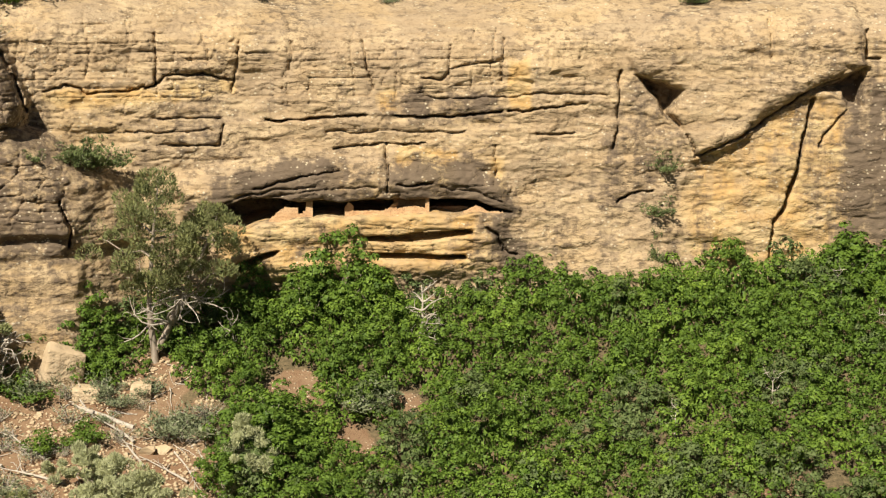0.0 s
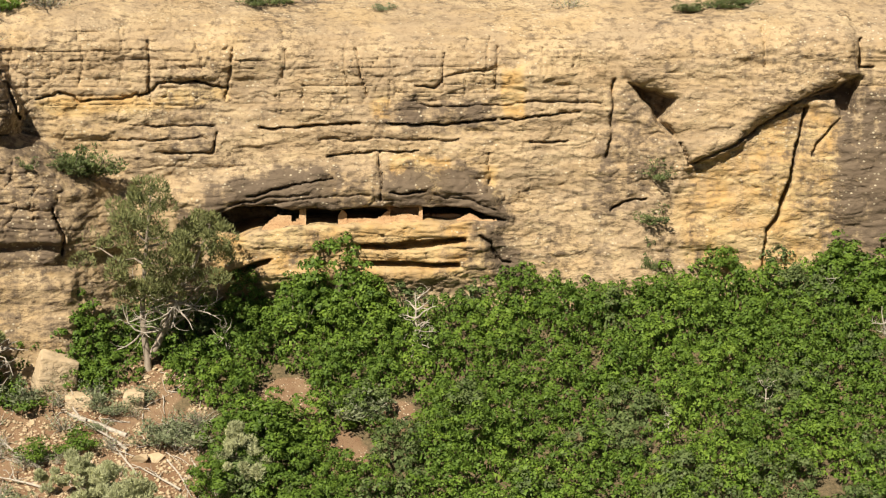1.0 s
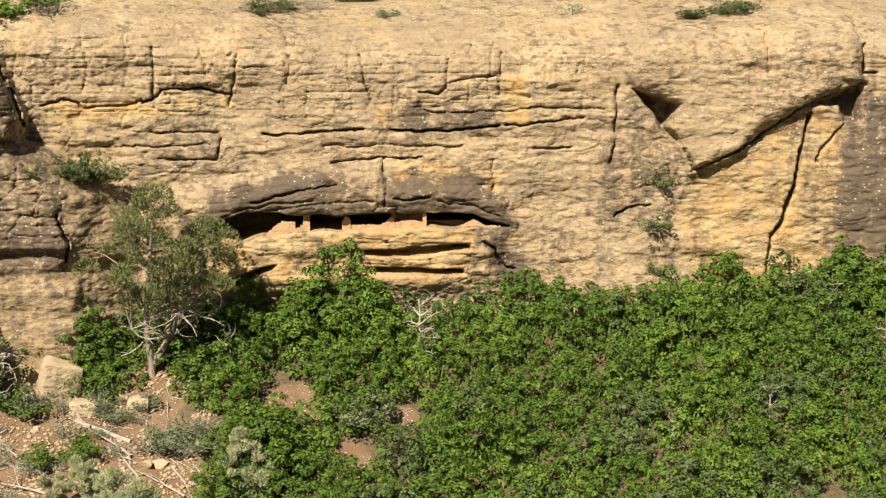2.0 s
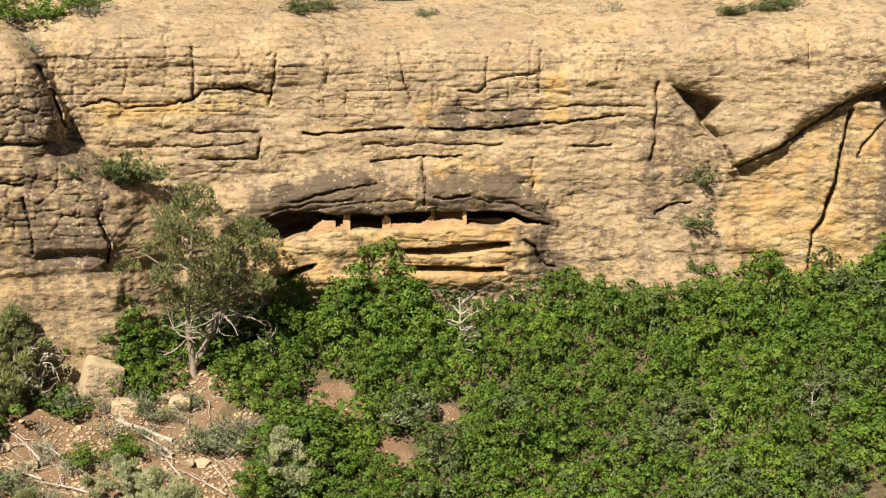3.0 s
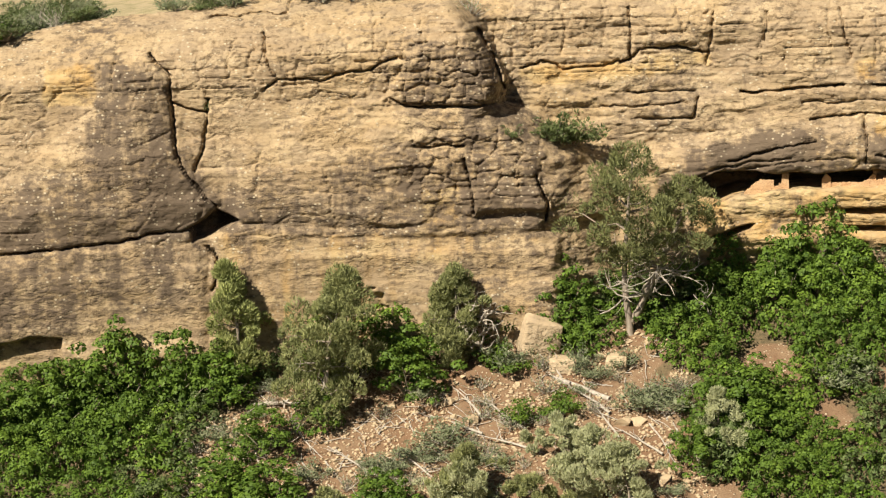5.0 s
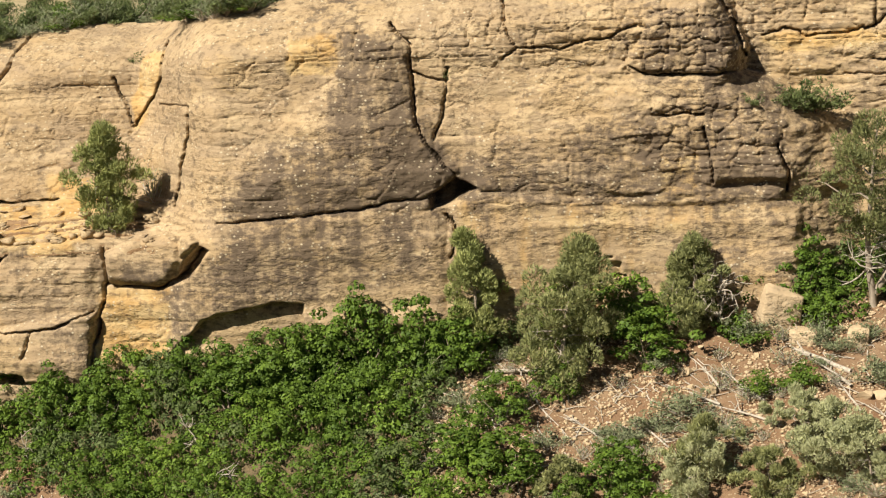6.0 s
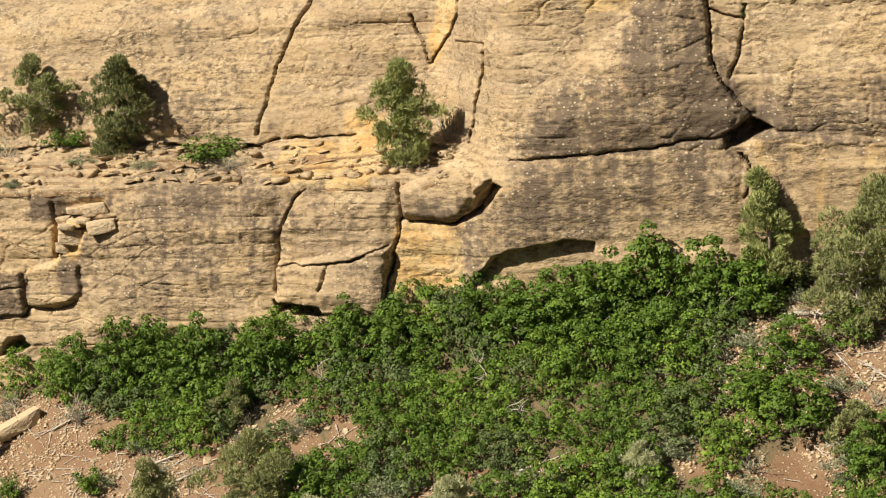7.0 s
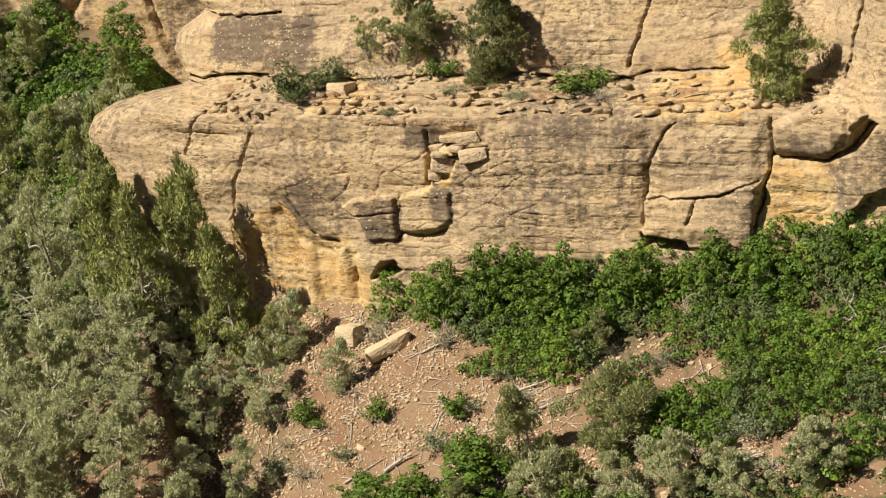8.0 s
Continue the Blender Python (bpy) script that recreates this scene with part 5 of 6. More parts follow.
rng = np.random.default_rng(3)
for pool, s, e, high, wide in [
    (sage_bush, 100.9, 5.8, 2.2, 2.6), (sage_bush, 96.3, 6.4, 1.9, 2.1), (sage_bush, 91.7, 10.6, 2.3, 3.6), (sage_bush, 80.7, 9.0, 2.2, 4.0),
    (oak_bush, 99.9, 10.2, 1.8, 2.1), (oak_bush, 97.8, 10.1, 1.9, 2.2), (oak_bush, 101.4, 6.2, 2.2, 2.6), (sage_bush, 105.0, 10.9, 1.9, 3.0),
    (pale_bush, 115.8, 10.3, 3.0, 3.6), (sage_bush, 92.8, 10.3, 2.0, 2.8), (pale_bush, 89.2, 15.0, 3.0, 3.4), (oak_bush, 166.4, 10.1, 2.0, 1.8),
    (oak_bush, 160.9, 10.8, 2.0, 1.9), (oak_bush, 166.0, 14.9, 1.8, 2.3), (oak_bush, 156.4, 16.4, 3.0, 5.2), (oak_bush, 171.8, 10.0, 2.2, 2.4),
    (sage_bush, 161.3, 13.0, 1.8, 2.2), (pale_bush, 111.1, 17.6, 3.0, 2.8), (oak_bush, 108.1, 15.6, 3.0, 2.8), (oak_bush, 107.0, 6.9, 4.0, 4.4),
    (sage_bush, 109.0, 12.5, 1.8, 2.4), (sage_bush, 103.5, 12.6, 1.6, 2.2), (dry_bush, 98.6, 8.0, 1.6, 2.6), (dry_bush, 102.6, 9.2, 1.5, 2.4),
    (dry_bush, 107.5, 13.6, 1.6, 2.2), (dry_bush, 114.2, 8.6, 1.8, 2.4), (dry_bush, 169.5, 4.0, 1.6, 2.8), (sage_bush, 141.5, 15.0, 1.8, 2.6),
    (sage_bush, 146.5, 8.8, 1.5, 2.0), (dry_bush, 147.0, 14.2, 1.6, 2.6), (sage_bush, 118.5, 9.0, 1.8, 2.2), (pale_bush, 118.0, 13.0, 2.4, 2.6),
    (sage_bush, 113.0, 12.2, 1.6, 2.2), (sage_bush, 130.5, 17.1, 1.7, 3.2), (sage_bush, 118.0, 19.0, 1.6, 2.6), (sage_bush, 146.6, 12.0, 1.6, 2.4),
    (pale_bush, 126.0, 16.6, 1.6, 2.2), (sage_bush, 139.4, 15.0, 2.0, 3.2), (dry_bush, 143.8, 12.8, 1.6, 2.6), (sage_bush, 111.7, 16.8, 2.0, 3.0), (dry_bush, 138.2, 17.8, 1.4, 2.4),
    (oak_bush, 163.2, 17.6, 3.4, 4.2), (oak_bush, 160.2, 18.0, 3.2, 4.2), (oak_bush, 166.0, 18.4, 2.8, 3.6), (oak_bush, 109.0, 15.6, 3.0, 3.4), (oak_bush, 115.2, 14.6, 3.4, 4.4), (oak_bush, 117.8, 12.8, 3.2, 4.0), (pale_bush, 85.6, 11.8, 3.6, 4.4),
    (oak_bush, 157.4, 15.6, 3.0, 3.8), (dry_bush, 169.4, 3.2, 1.8, 3.0), (dry_bush, 170.6, 13.2, 1.4, 2.6), (dry_bush, 163.6, 5.2, 2.4, 3.0), (sage_bush, 173.0, 13.0, 1.8, 2.4), (sage_bush, 168.0, 12.6, 1.2, 1.6), (sage_bush, 158.0, 8.4, 1.4, 1.8),
]:
    if pool in (oak_bush, pale_bush) and wide > 2.7:
        pool, high, wide = tall_oak, high / 4.5, wide / 4.2
    plant(pool, stand(None, s, e, high, wide, rng.uniform(0, 6.28)), rng)
made = 0
while made < 100:
    s, e = rng.uniform(90, 176), rng.uniform(4, 19)
    if oak_wanted(np.array([s]), np.array([e]))[0] < 0.4 and not 160 < s < 172:
        k = rng.uniform(0.7, 1.5)
        plant((dry_bush, sage_bush, dry_bush)[rng.integers(3)], stand(None, s, e, k, k * rng.uniform(1.2, 2), rng.uniform(0, 6.28)), rng)
        made += 1
# brush under the trees of the wood
for k in range(110):
    s, e = rng.uniform(181, 222), rng.uniform(4, 48)
    size = rng.uniform(1.4, 3.0)
    plant((sage_bush, dry_bush, sage_bush)[rng.integers(3)], stand(None, s, e, size, size * rng.uniform(1.0, 1.6), rng.uniform(0, 6.28)), rng)
# the tall oaks that stand up against the wall
for s, e, high, wide in [(81.7, 1.4, 5.4, 4.6), (83.6, 2.2, 4.2, 3.6), (79.6, 2.2, 3.8, 3.4), (50.0, 1.0, 3.6, 4.2), (46.0, 1.5, 4.2, 4.6), (97.5, 2.6, 4.0, 4.0),
                         (127.5, 5.4, 4.6, 4.6), (118.8, 6.0, 3.6, 4.0), (131.5, 6.2, 4.0, 4.2), (129.5, 6.0, 4.4, 4.6), (125.0, 5.2, 5.2, 4.6), (121.5, 5.6, 4.8, 4.2), (133.5, 5.5, 3.6, 4.0), (145.0, 4.4, 4.0, 3.6), (164.5, 3.8, 4.4, 3.6), (161.0, 3.6, 5.0, 3.8), (158.3, 3.8, 4.6, 3.8), (155.2, 4.2, 4.6, 4.0), (150.5, 4.4, 4.4, 4.0), (141.5, 4.8, 3.8, 3.8)]:
    plant(tall_oak, stand(None, s, e, high / 4.5, wide / 4.2, rng.uniform(0, 6.28)), rng)
# plants on the face, the ledge and the rim
for pool, s, z, high, wide in [
    (rim_bush, 96.6, -11.7, 2.8, 3.4), (rim_bush, 98.0, -11.2, 1.8, 2.4), (rim_bush, 100.3, -10.9, 1.1, 1.4), (rim_bush, 61.3, -12.1, 1.8, 2.2), (rim_bush, 61.5, -14.9, 1.6, 2.8),
    (rim_bush, 61.6, -16.4, 1.6, 1.0), (rim_bush, 61.7, -17.8, 1.6, 1.0), (rim_bush, 86.4, -1.3, 1.3, 1.9), (rim_bush, 84.8, -1.2, 1.2, 1.8), (dry_bush, 82.8, -1.0, 1.0, 1.9),
    (sage_bush, 78.3, -1.6, 0.9, 1.4), (dry_bush, 66.6, -1.4, 1.3, 2.4), (rim_bush, 55.4, -1.2, 1.2, 2.2), (rim_bush, 57.2, -1.4, 1.1, 2.2), (rim_bush, 59.2, -1.6, 1.0, 2.0),
    (pale_bush, 101.6, -1.7, 2.2, 2.2), (dry_bush, 98.8, -1.4, 1.6, 2.8), (dry_bush, 102.6, -3.4, 1.8, 2.2), (oak_bush, 155.3, -17.2, 2.2, 3.6), (dry_bush, 154.0, -17.4, 1.2, 2.4),
    (dry_bush, 138.9, -16.0, 3.2, 3.0), (rim_bush, 140.1, -7.3, 1.1, 1.2), (rim_bush, 119.0, -8.6, 1.2, 1.4), (sage_bush, 168.8, -18.2, 0.9, 1.4), (rim_bush, 178.2, -17.4, 3.2, 3.4),
    (rim_bush, 176.0, -16.8, 2.6, 3.0), (sage_bush, 160.0, -17.4, 1.1, 1.6), (sage_bush, 165.0, -17.2, 1.2, 1.7), (dry_bush, 171.5, -16.8, 2.6, 2.6), (oak_bush, 167.0, -16.2, 1.8, 2.4),
]:
    plant(pool, on_wall(s, z, high, wide, rng.uniform(0, 6.28)), rng)
for k in range(240):
    s, e = (rng.uniform(40, 190), -rng.uniform(8.5, 18)) if k < 60 else (rng.uniform(122, 172), -rng.uniform(5, 13)) if k < 150 else (rng.uniform(130, 180), -rng.uniform(12, 40))
    x, y = on_plan(s, e)
    pool = (rim_bush, sage_bush, dry_bush, rim_bush, rim_bush)[rng.integers(5)]
    m = Matrix.Translation((x, y, float(ground_height(x, y)) - 0.1)) @ Matrix.Diagonal((rng.uniform(1.6, 3.2), rng.uniform(1.6, 3.2), rng.uniform(1, 2.2) + (k >= 60) * rng.uniform(0.3, 1.4), 1))
    plant(pool, m, rng)
for k in range(70):
    s = rng.normal((112, 131, 147, 158)[k % 4], 5.0)
    z = float(np.interp(s, SS[0], rim[0])) + 0.15
    m = on_wall(s, z - 0.1, rng.uniform(1.2, 2.4), rng.uniform(1.8, 3.2), rng.uniform(0, 6.28), rng.uniform(-0.6, 2.6))
    plant((rim_bush, sage_bush, dry_bush, oak_bush, rim_bush)[rng.integers(5)], m, rng)
# trees on the ledge
ledge_tree = conifer("pinyon_tree", "cone-shaped pinyon pine rooted on the rock ledge", 60, 7.4, 5.4, PINYON, 0.05, 0.22, False, 120, 8500, 6, 0.115, puff=1.25)
put(ledge_tree, on_wall(141.3, -17.6, 1, 1, 0, 0.6))
put(conifer("juniper_tree", "dense dark juniper on the rock ledge", 61, 7.0, 5.2, OLD_JUNIPER, 0.05, 0.4, False, 90, 8500, 4, 0.11, puff=1.45), on_wall(163.0, -16.6, 1, 1, 0))
put(conifer("juniper_tree", "open straggling juniper on the rock ledge", 62, 6.6, 4.2, JUNIPER, 0.2, 0.5, True, 70, 5200, 10, 0.11, puff=1.3), on_wall(169.8, -15.9, 1, 1, 0))
put(conifer("juniper_tree", "thin straggling juniper on the rock ledge", 63, 5.0, 4.6, JUNIPER, 0.25, 0.6, True, 50, 1400, 12, 0.10), on_wall(174.0, -15.6, 1, 1, 0))


# ---- loose rock ----
def rock_mesh(name, seed, points=16, squash=(1, 0.8, 0.6), blocky=False, material=LOOSE):
    """An angular broken stone of about unit size."""
    r = np.random.default_rng(seed)
    bm = bmesh.new()
    for k in range(points):
        v = r.normal(size=3)
        v /= np.abs(v).max() ** 0.7 * np.linalg.norm(v) ** 0.3
        bm.verts.new(Vector(v * np.array(squash) * 0.5 * r.uniform(0.8, 1.05)))
    for k in range(8 * blocky):
        v = np.array((k & 1, k >> 1 & 1, k >> 2), float) - 0.5
        bm.verts.new(Vector((v + r.normal(size=3) * 0.07) * np.array(squash) * 0.92))
    bmesh.ops.convex_hull(bm, input=bm.verts)
    bmesh.ops.delete(bm, geom=[v for v in bm.verts if not v.link_faces], context="VERTS")
    me = bpy.data.meshes.new(name)
    bm.to_mesh(me)
    bm.free()
    me.materials.append(material)
    return me


def boulder(name, label, seed, size):
    """A big worn block: a broken stone cut finer, its edges rounded and pitted."""
    me = rock_mesh(name, seed, 8, (1, 0.9, 0.95), True)
    bm = bmesh.new()
    bm.from_mesh(me)
    bmesh.ops.bevel(bm, geom=bm.edges[:], offset=0.04, segments=2, affect="EDGES", profile=0.5)
    bmesh.ops.triangulate(bm, faces=bm.faces[:])
    bmesh.ops.subdivide_edges(bm, edges=bm.edges[:], cuts=2, use_grid_fill=True)
    for v in bm.verts:
        v.co *= 1 + 0.07 * noise.noise(v.co * 3.1) + 0.05 * noise.noise(v.co * 9)
        v.co = Vector(v.co[k] * size[k] for k in range(3))
    bm.to_mesh(me)
    bm.free()
    me.polygons.foreach_set("use_smooth", np.ones(len(me.polygons), bool))
    return tagged(new(name, me), label, "rock")


put(boulder("boulder", "large tan sandstone boulder resting on the talus", 5, (2.7, 2.2, 2.7)), stand(None, 98.9, 4.7, turn=0.5, sink=-0.9) @ pose(0, 0, 0, 10, 12, 0))
put(boulder("boulder", "flat tilted slab of tan sandstone below the nose", 6, (3.3, 1.7, 1.0)), stand(None, 168.4, 5.0, turn=0.9, sink=-0.45) @ pose(0, 0, 0, 0, -22, 0))
put(boulder("boulder", "half-buried sandstone block below the nose", 7, (1.9, 1.6, 1.7)), stand(None, 172.0, 3.8, sink=-0.5))
put(boulder("boulder", "ochre sandstone boulder on the rock ledge", 8, (1.9, 1.6, 1.5)), on_wall(174.6, -16.9, 1, 1, 0, -0.1))
put(boulder("boulder", "half-buried yellow sandstone block on the slope", 9, (1.5, 1.3, 1.1)), stand(None, 97.5, 6.2, sink=-0.1))
put(boulder("boulder", "half-buried yellow sandstone block on the slope", 10, (1.3, 1.3, 1.4)), stand(None, 94.2, 6.6, sink=-0.2))
put(boulder("boulder", "grey sandstone block in the wood", 12, (2.0, 1.6, 1.6)), stand(None, 190.5, 3.0, sink=-0.4))
for k, (s, z, wide, deep, tall, lean) in enumerate([(164.2, -19.75, 1.7, 1.1, 0.5, 4), (162.9, -19.65, 1.7, 1.2, 0.9, -6), (164.8, -21.5, 1.7, 1.2, 1.15, 8), (162.3, -20.75, 2.0, 1.2, 1.1, -8),
                                                (165.6, -22.3, 0.9, 0.8, 0.8, 12), (165.4, -20.4, 1.0, 0.9, 0.55, -4), (163.6, -20.35, 1.1, 0.9, 0.45, 5), (164.9, -20.75, 1.2, 1.0, 0.4, 10)]):
    x, y = on_plan(s, wall_out(s, z) + 0.12)
    put(boulder("wedged_block", "broken sandstone block wedged in a cleft of the wall", 500 + k, (wide, deep, tall)), pose(x, y, z, 0, 0, 30) @ pose(0, 0, 0, 0, lean, 0))
stones = [rock_mesh("stone", 300 + i, 12, (1, 0.8, 0.5 + 0.06 * i)) for i in range(6)]
rng = np.random.default_rng(8)
made = 0
while made < 300:
    s, e = rng.uniform(90, 175), rng.uniform(2, 18)
    if oak_wanted(np.array([s]), np.array([e]))[0] > 0.5 or 120 < s < 136:
        continue
    k = rng.uniform(0.26, 0.62) * (1 + 1.2 * (rng.random() < 0.12))
    ob = new("stone", stones[rng.integers(6)])
    tagged(ob, "broken tan sandstone lying on red soil", "rock", "stones on the slope")
    ob.matrix_world = stand(None, s, e, sink=-0.05) @ Euler(tuple(rng.uniform(-0.4, 0.4, 2)) + (rng.uniform(0, 6.28),)).to_matrix().to_4x4() @ Matrix.Scale(k, 4)
    made += 1
ledge_stones = [rock_mesh("stone", 310 + i, 12, (1, 0.8, 0.5), material=RUBBLE) for i in range(4)]
for k in range(36):
    s = rng.uniform(138, 186)
    z = -18.2 + rng.uniform(-0.1, 1.6)
    ob = new("stone", ledge_stones[rng.integers(4)])
    tagged(ob, "flat sandstone fragment on the rock ledge", "rock", "stones on the ledge")
    x, y = on_plan(s, wall_out(s, z))
    ob.matrix_world = pose(x, y, z, *rng.uniform(-12, 12, 2), rng.uniform(0, 360)) @ Matrix.Diagonal((rng.uniform(0.8, 2.4), rng.uniform(0.6, 1.4), rng.uniform(0.3, 0.65), 1))


def build_scree():
    """Small chips, too many to count."""
    r = np.random.default_rng(9)
    s, e = r.uniform(88, 180, 40000), r.uniform(1, 19, 40000)
    keep = (oak_wanted(s, e) < 0.6) & (rough(s / 2, e / 2, 0, 99) > -0.35)
    s, e = s[keep], e[keep]
    x, y, z = ground_at(s, e)
    oct_ = np.array([(1, 0, 0), (0, 1, 0), (-1, 0, 0), (0, -1, 0), (0, 0, 0.7), (0, 0, -0.7)])
    tri = np.array([(0, 1, 4), (1, 2, 4), (2, 3, 4), (3, 0, 4), (1, 0, 5), (2, 1, 5), (3, 2, 5), (0, 3, 5)])
    n = len(s)
    size = (0.045 + 0.15 * r.random((n, 1, 1)) ** 2.2) * r.uniform(0.6, 1.4, (n, 6, 1))
    verts = oct_ * size + np.stack([x, y, z + 0.02], -1)[:, None] + r.normal(size=(n, 6, 3)) * 0.02
    faces = tri[None] + 6 * np.arange(n)[:, None, None]
    ob = new("scree", mesh_from("scree", verts.reshape(-1, 3), faces.reshape(-1, 3), [LOOSE]))
    tagged(ob, "small tan sandstone chips strewn over red soil", "gravel", kind="stuff")


build_scree()


def wall_turn(s):
    """The way the wall runs at s, in degrees."""
    (x0, y0), (x1, y1) = on_plan(s - 0.5, 0.0), on_plan(s + 0.5, 0.0)
    return math.degrees(math.atan2(y1 - y0, x1 - x0))


def build_rubble():
    """Thin broken plates heaped along the ledge, too many to count."""
    r = np.random.default_rng(29)
    box = np.array([(a, b, c) for a in (-1, 1) for b in (-1, 1) for c in (-1, 1)], float)
    quad = np.array([(0, 1, 3, 2), (4, 6, 7, 5), (0, 4, 5, 1), (2, 3, 7, 6), (0, 2, 6, 4), (1, 5, 7, 3)])
    verts = []
    for k in range(300):
        s, z = r.uniform(138, 185), -18.1 + 1.9 * r.random() ** 1.2
        if rough(s / 2.5, z * 2, 0, 151) < -0.3:
            continue
        x, y = on_plan(s, wall_out(s, z) + r.uniform(-0.1, 0.25))
        half = np.array([0.1 + 0.6 * r.random() ** 2, 0.1 + 0.35 * r.random(), 0.04 + 0.17 * r.random() ** 1.5])
        a = pose(x, y, z + 0.03, *r.normal(size=2) * 10, wall_turn(s) + r.normal() * 35)
        v = box * half * r.uniform(0.65, 1.1, (8, 3))
        verts.append(v @ np.array(a.to_3x3()).T + np.array(a.translation))
    n = len(verts)
    faces = quad[None] + 8 * np.arange(n)[:, None, None]
    ob = new("ledge_rubble", mesh_from("ledge_rubble", np.concatenate(verts), faces.reshape(-1, 4), [RUBBLE]))
    tagged(ob, "thin broken sandstone plates heaped on the rock ledge", "rubble", kind="stuff")


build_rubble()

# ---- fallen wood ----
def build_sticks():
    """Dead sticks strewn over the open slope, too many to count."""
    r = np.random.default_rng(19)
    pieces = []
    while len(pieces) < 700:
        s, e = r.uniform(90, 176), r.uniform(2, 18)
        if oak_wanted(np.array([s]), np.array([e]))[0] > 0.6 or fbm(s / 3, e / 3, 0, 2, 141) < -0.05:
            continue
        a, length = r.normal() * 0.7 + 2.6, r.uniform(0.5, 2.0)
        t = np.linspace(-0.5, 0.5, 4) * length
        ps, pe = s + np.cos(a) * t + r.normal(size=4) * 0.05, e + np.sin(a) * t + r.normal(size=4) * 0.05
        x, y, z = ground_at(ps, pe)
        pieces.append(tube(np.stack([x, y, z + 0.05 + 0.08 * r.random(4)], -1), np.linspace(0.035, 0.012, 4) * r.uniform(0.7, 1.5), 4))
    ob = new("dead_sticks", wood_mesh("dead_sticks", pieces, DEAD))
    tagged(ob, "bleached dead sticks strewn over the stony slope", "sticks", kind="stuff")


build_sticks()

def lie(s, e, length, turn):
    """The pose of a limb lying along the slope."""
    x, y, z = ground_at(s, e)
    dx, dy = math.cos(turn) * length * 0.4, math.sin(turn) * length * 0.4
    rise = float(ground_height(x + dx, y + dy) - ground_height(x - dx, y - dy))
    return pose(x, y, z + 0.08, 0, 0, math.degrees(turn)) @ pose(0, 0, 0, 0, -math.degrees(math.atan2(rise, length * 0.8)), 0)


for k, (s, e, length, radius, turn) in enumerate([
    (99.5, 6.6, 5.0, 0.12, 2.9), (96.0, 9.0, 4.0, 0.10, 2.4), (104.5, 9.8, 4.0, 0.09, 2.9), (110.5, 11.0, 3.6, 0.09, 2.5), (95.0, 11.0, 3.5, 0.08, 2.2), (101.0, 11.5, 4.0, 0.09, 2.7),
    (97.6, 7.6, 6.5, 0.16, 2.75), (101.5, 9.2, 4.6, 0.10, 2.5), (103.6, 8.0, 3.0, 0.10, 2.4), (93.0, 12.6, 3.6, 0.08, 2.6), (91.2, 13.2, 4.4, 0.06, -0.9),
    (114.6, 6.6, 3.6, 0.16, 0.25), (113.4, 9.6, 4.2, 0.08, -0.9), (116.4, 10.2, 3.2, 0.07, -1.1), (105.8, 12.8, 4.0, 0.08, -0.6), (130.5, 15.2, 3.0, 0.09, 0.5), (108.6, 16.8, 4.2, 0.08, 0.3),
    (163.6, 13.2, 2.6, 0.12, 0.9), (140.0, 16.8, 2.6, 0.13, 0.6), (122.4, 15.8, 3.4, 0.12, 0.4), (155.6, 9.0, 2.4, 0.1, 0.6), (146.4, 12.8, 3.4, 0.09, -0.4), (128.6, 15.6, 2.6, 0.07, 1.0), (153.6, 10.6, 2.4, 0.09, 0.6), (168.0, 4.8, 3.6, 0.07, -0.5), (164.2, 5.0, 3.2, 0.08, 0.7), (166.0, 13.6, 3.2, 0.08, 0.7), (187.0, 5.0, 3.6, 0.08, 0.2), (185.6, 6.2, 3.4, 0.07, 0.35)]):
    put(log("fallen_branch", "bleached fallen branch lying on the slope", 400 + k, length, radius, 6), lie(s, e, length, turn))
for k, (s, e, high) in enumerate([(75.8, 4.6, 2.2), (88.2, 4.4, 2.6), (70.2, 9.8, 1.9), (56.0, 11.0, 2.0), (50.4, 2.6, 2.6), (62.0, 12.6, 1.8), (135.0, 8.6, 2.4), (146.0, 6.6, 2.2), (132.0, 12.4, 2.2), (86.0, 11.8, 3.0), (47.5, 6.5, 3.0)]):
    put(snag("dead_branch", "bare grey dead branches sticking out of the oaks", 440 + k, high, 1.0, 8), stand(None, s, e, sink=-0.5))


# ---- the cliff dwelling ----
PLASTER, tree_, bsdf_ = shader("clay_plaster", 0.95)
g1, g2 = grain(tree_, 1.6, 5), grain(tree_, 9.0, 5, 0.7)
tone = blend(tree_, ramp(tree_, g1, 0.35, 0.65), (0.50, 0.31, 0.165), (0.56, 0.39, 0.225))
tone = blend(tree_, ramp(tree_, g2, 0.5, 0.7), tone, (0.33, 0.19, 0.105))
tree_.links.new(tone, bsdf_.inputs["Base Color"])
relief(tree_, bsdf_, g2, 0.8, 0.06)


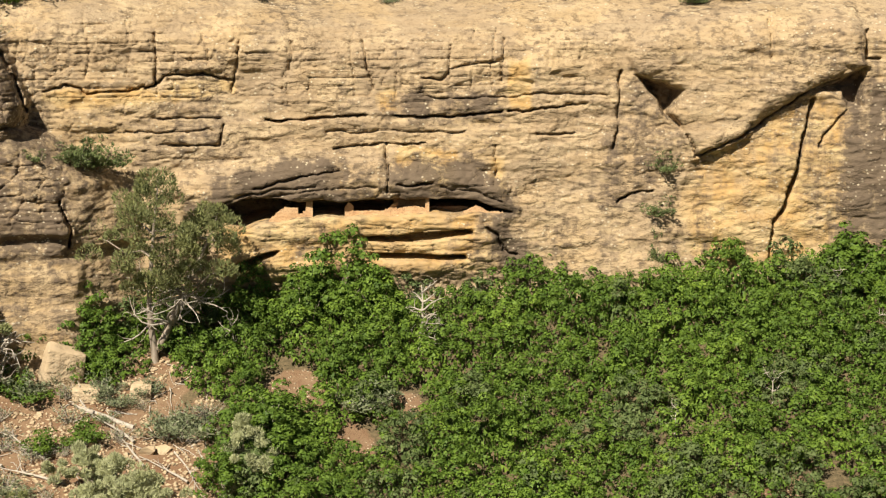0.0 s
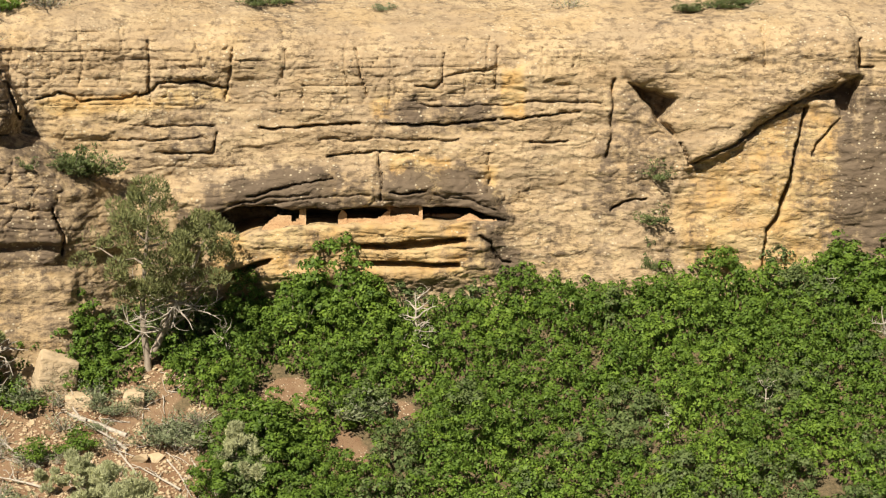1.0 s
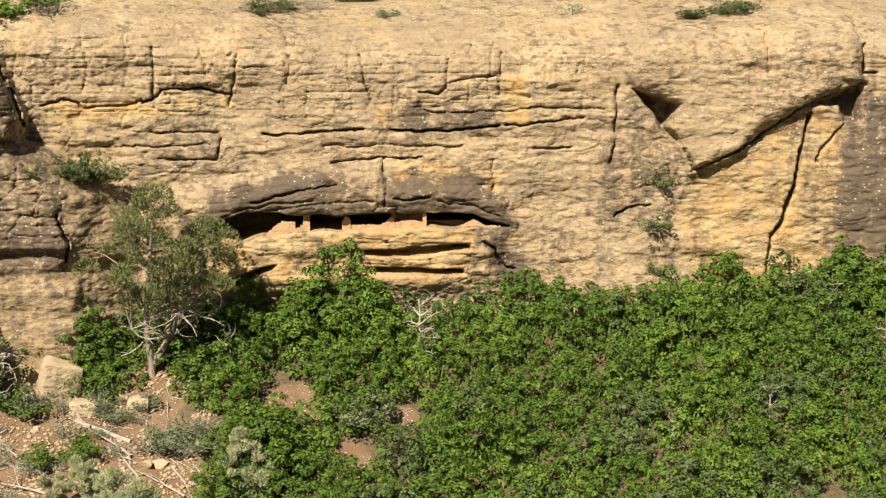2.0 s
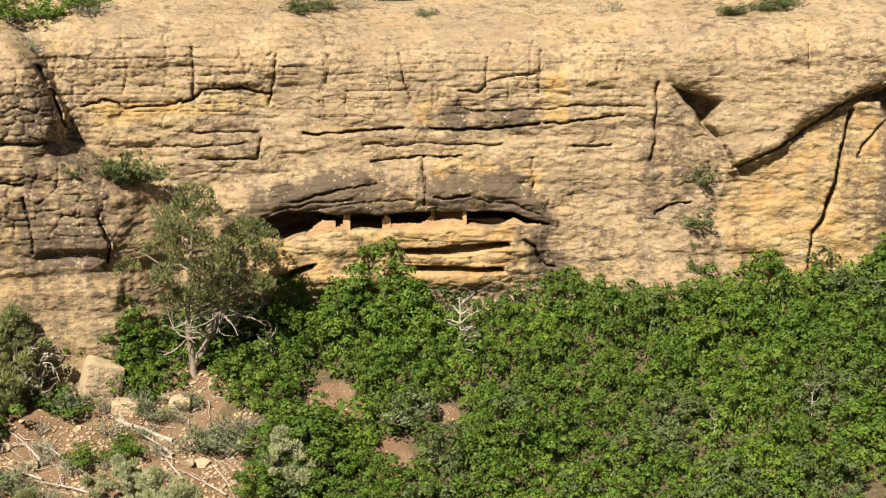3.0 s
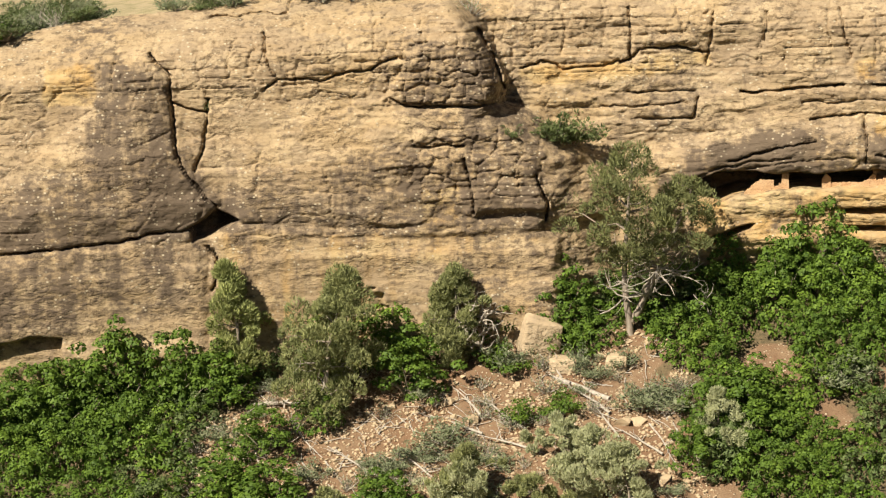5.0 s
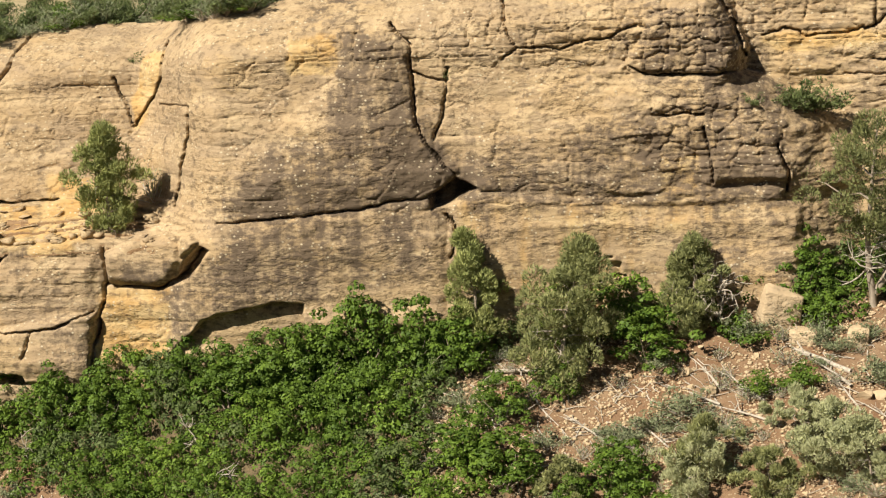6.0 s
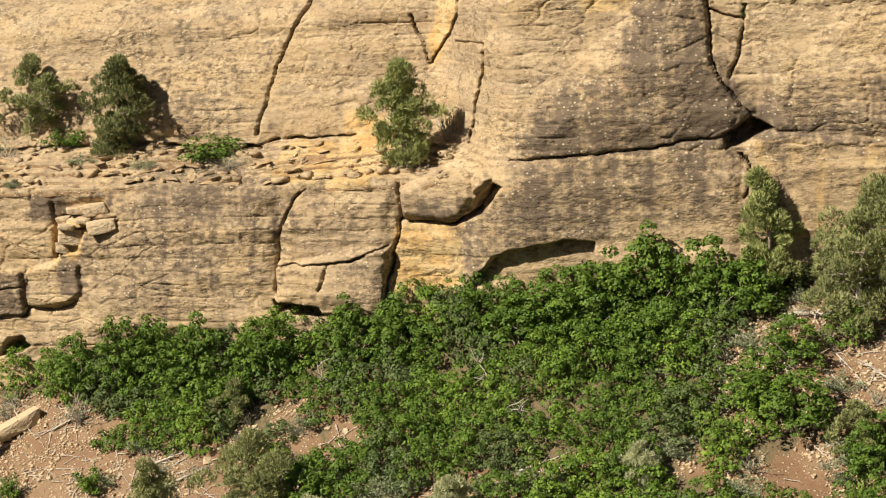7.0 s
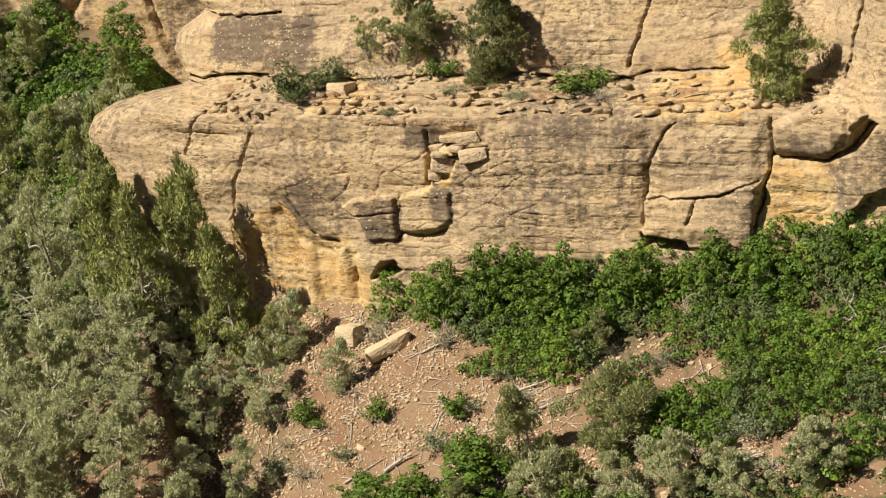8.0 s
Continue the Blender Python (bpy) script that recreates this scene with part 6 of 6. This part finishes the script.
def stone_wall(parent, s0, s1, base, top, out, hole=None, seed=0, name="wall"):
    """A clay-coated wall from s0 to s1 with an uneven top, and an opening where hole says."""
    r = np.random.default_rng(seed)
    cols, rows_ = max(3, int((s1 - s0) / 0.075)), 22
    bm = bmesh.new()
    at = {}
    for i in range(cols + 1):
        s = s0 + (s1 - s0) * i / cols
        high = top(s) + 0.03 * r.normal()
        for j in range(rows_ + 1):
            z = base + (high - base) * j / rows_
            o = out + 0.03 * noise.noise((s * 1.7, z * 1.7, seed)) + 0.018 * noise.noise((s * 6, z * 9, seed))
            at[i, j] = bm.verts.new((*on_plan(s, o), z))
    faces = []
    for i in range(cols):
        for j in range(rows_):
            c = (at[i, j].co + at[i + 1, j + 1].co) / 2
            s = s0 + (s1 - s0) * (i + 0.5) / cols
            if not (hole and hole[0] < s < hole[1] and hole[2] < c.z < hole[3]):
                faces.append(bm.faces.new((at[i, j], at[i, j + 1], at[i + 1, j + 1], at[i + 1, j])))
    back = bmesh.ops.extrude_face_region(bm, geom=faces)["geom"]
    (x0, y0), (x1, y1) = on_plan((s0 + s1) / 2, 0.0), on_plan((s0 + s1) / 2, -0.32)
    bmesh.ops.translate(bm, verts=[g for g in back if isinstance(g, bmesh.types.BMVert)], vec=(x1 - x0, y1 - y0, 0))
    bmesh.ops.recalc_face_normals(bm, faces=bm.faces[:])
    me = bpy.data.meshes.new(name)
    bm.to_mesh(me)
    bm.free()
    me.materials.append(PLASTER)
    return part(name, me, parent)


dwelling = thing("cliff_dwelling", "low ruined clay and stone rooms built along the alcove ledge", "ruin")
shelf = -15.0


def front(s):
    return wall_out(s, -15.35) - 0.6


def first_top(s):
    if s < 83.75:
        return -13.7
    return -14.1 - 0.9 * max(0, s - 85.2) - 0.25 * (s < 84.25)


stone_wall(dwelling, 83.35, 86.1, shelf, first_top, front(84.5), (83.95, 84.3, -14.5, -14.2), 1)
stone_wall(dwelling, 80.8, 81.35, shelf, lambda s: -13.75 - 1.2 * abs(s - 81.05), front(81), None, 2)
stone_wall(dwelling, 78.1, 80.8, shelf, lambda s: -14.35 + 0.5 * float(ease(s, 78.9, 78.2)), front(79.5), None, 3)
stone_wall(dwelling, 76.3, 78.1, shelf, lambda s: -14.12 - 0.08 * math.sin(3 * s), front(77.2), None, 8)
stone_wall(dwelling, 76.05, 76.3, shelf, lambda s: -13.3, front(76.1), None, 4, "pillar")
stone_wall(dwelling, 78.0, 78.25, shelf, lambda s: -13.4, front(78.1) - 0.5, None, 9, "pillar")
stone_wall(dwelling, 76.3, 78.0, shelf, lambda s: -13.4, front(77) - 1.0, None, 5, "back_wall")
stone_wall(dwelling, 71.4, 73.9, shelf, lambda s: -14.45 + 0.4 * math.exp(-((s - 73.1) / 0.45) ** 2), front(72.6), None, 6)
stone_wall(dwelling, 73.6, 76.0, shelf, lambda s: -14.25, front(75) - 1.6, None, 10, "back_wall")
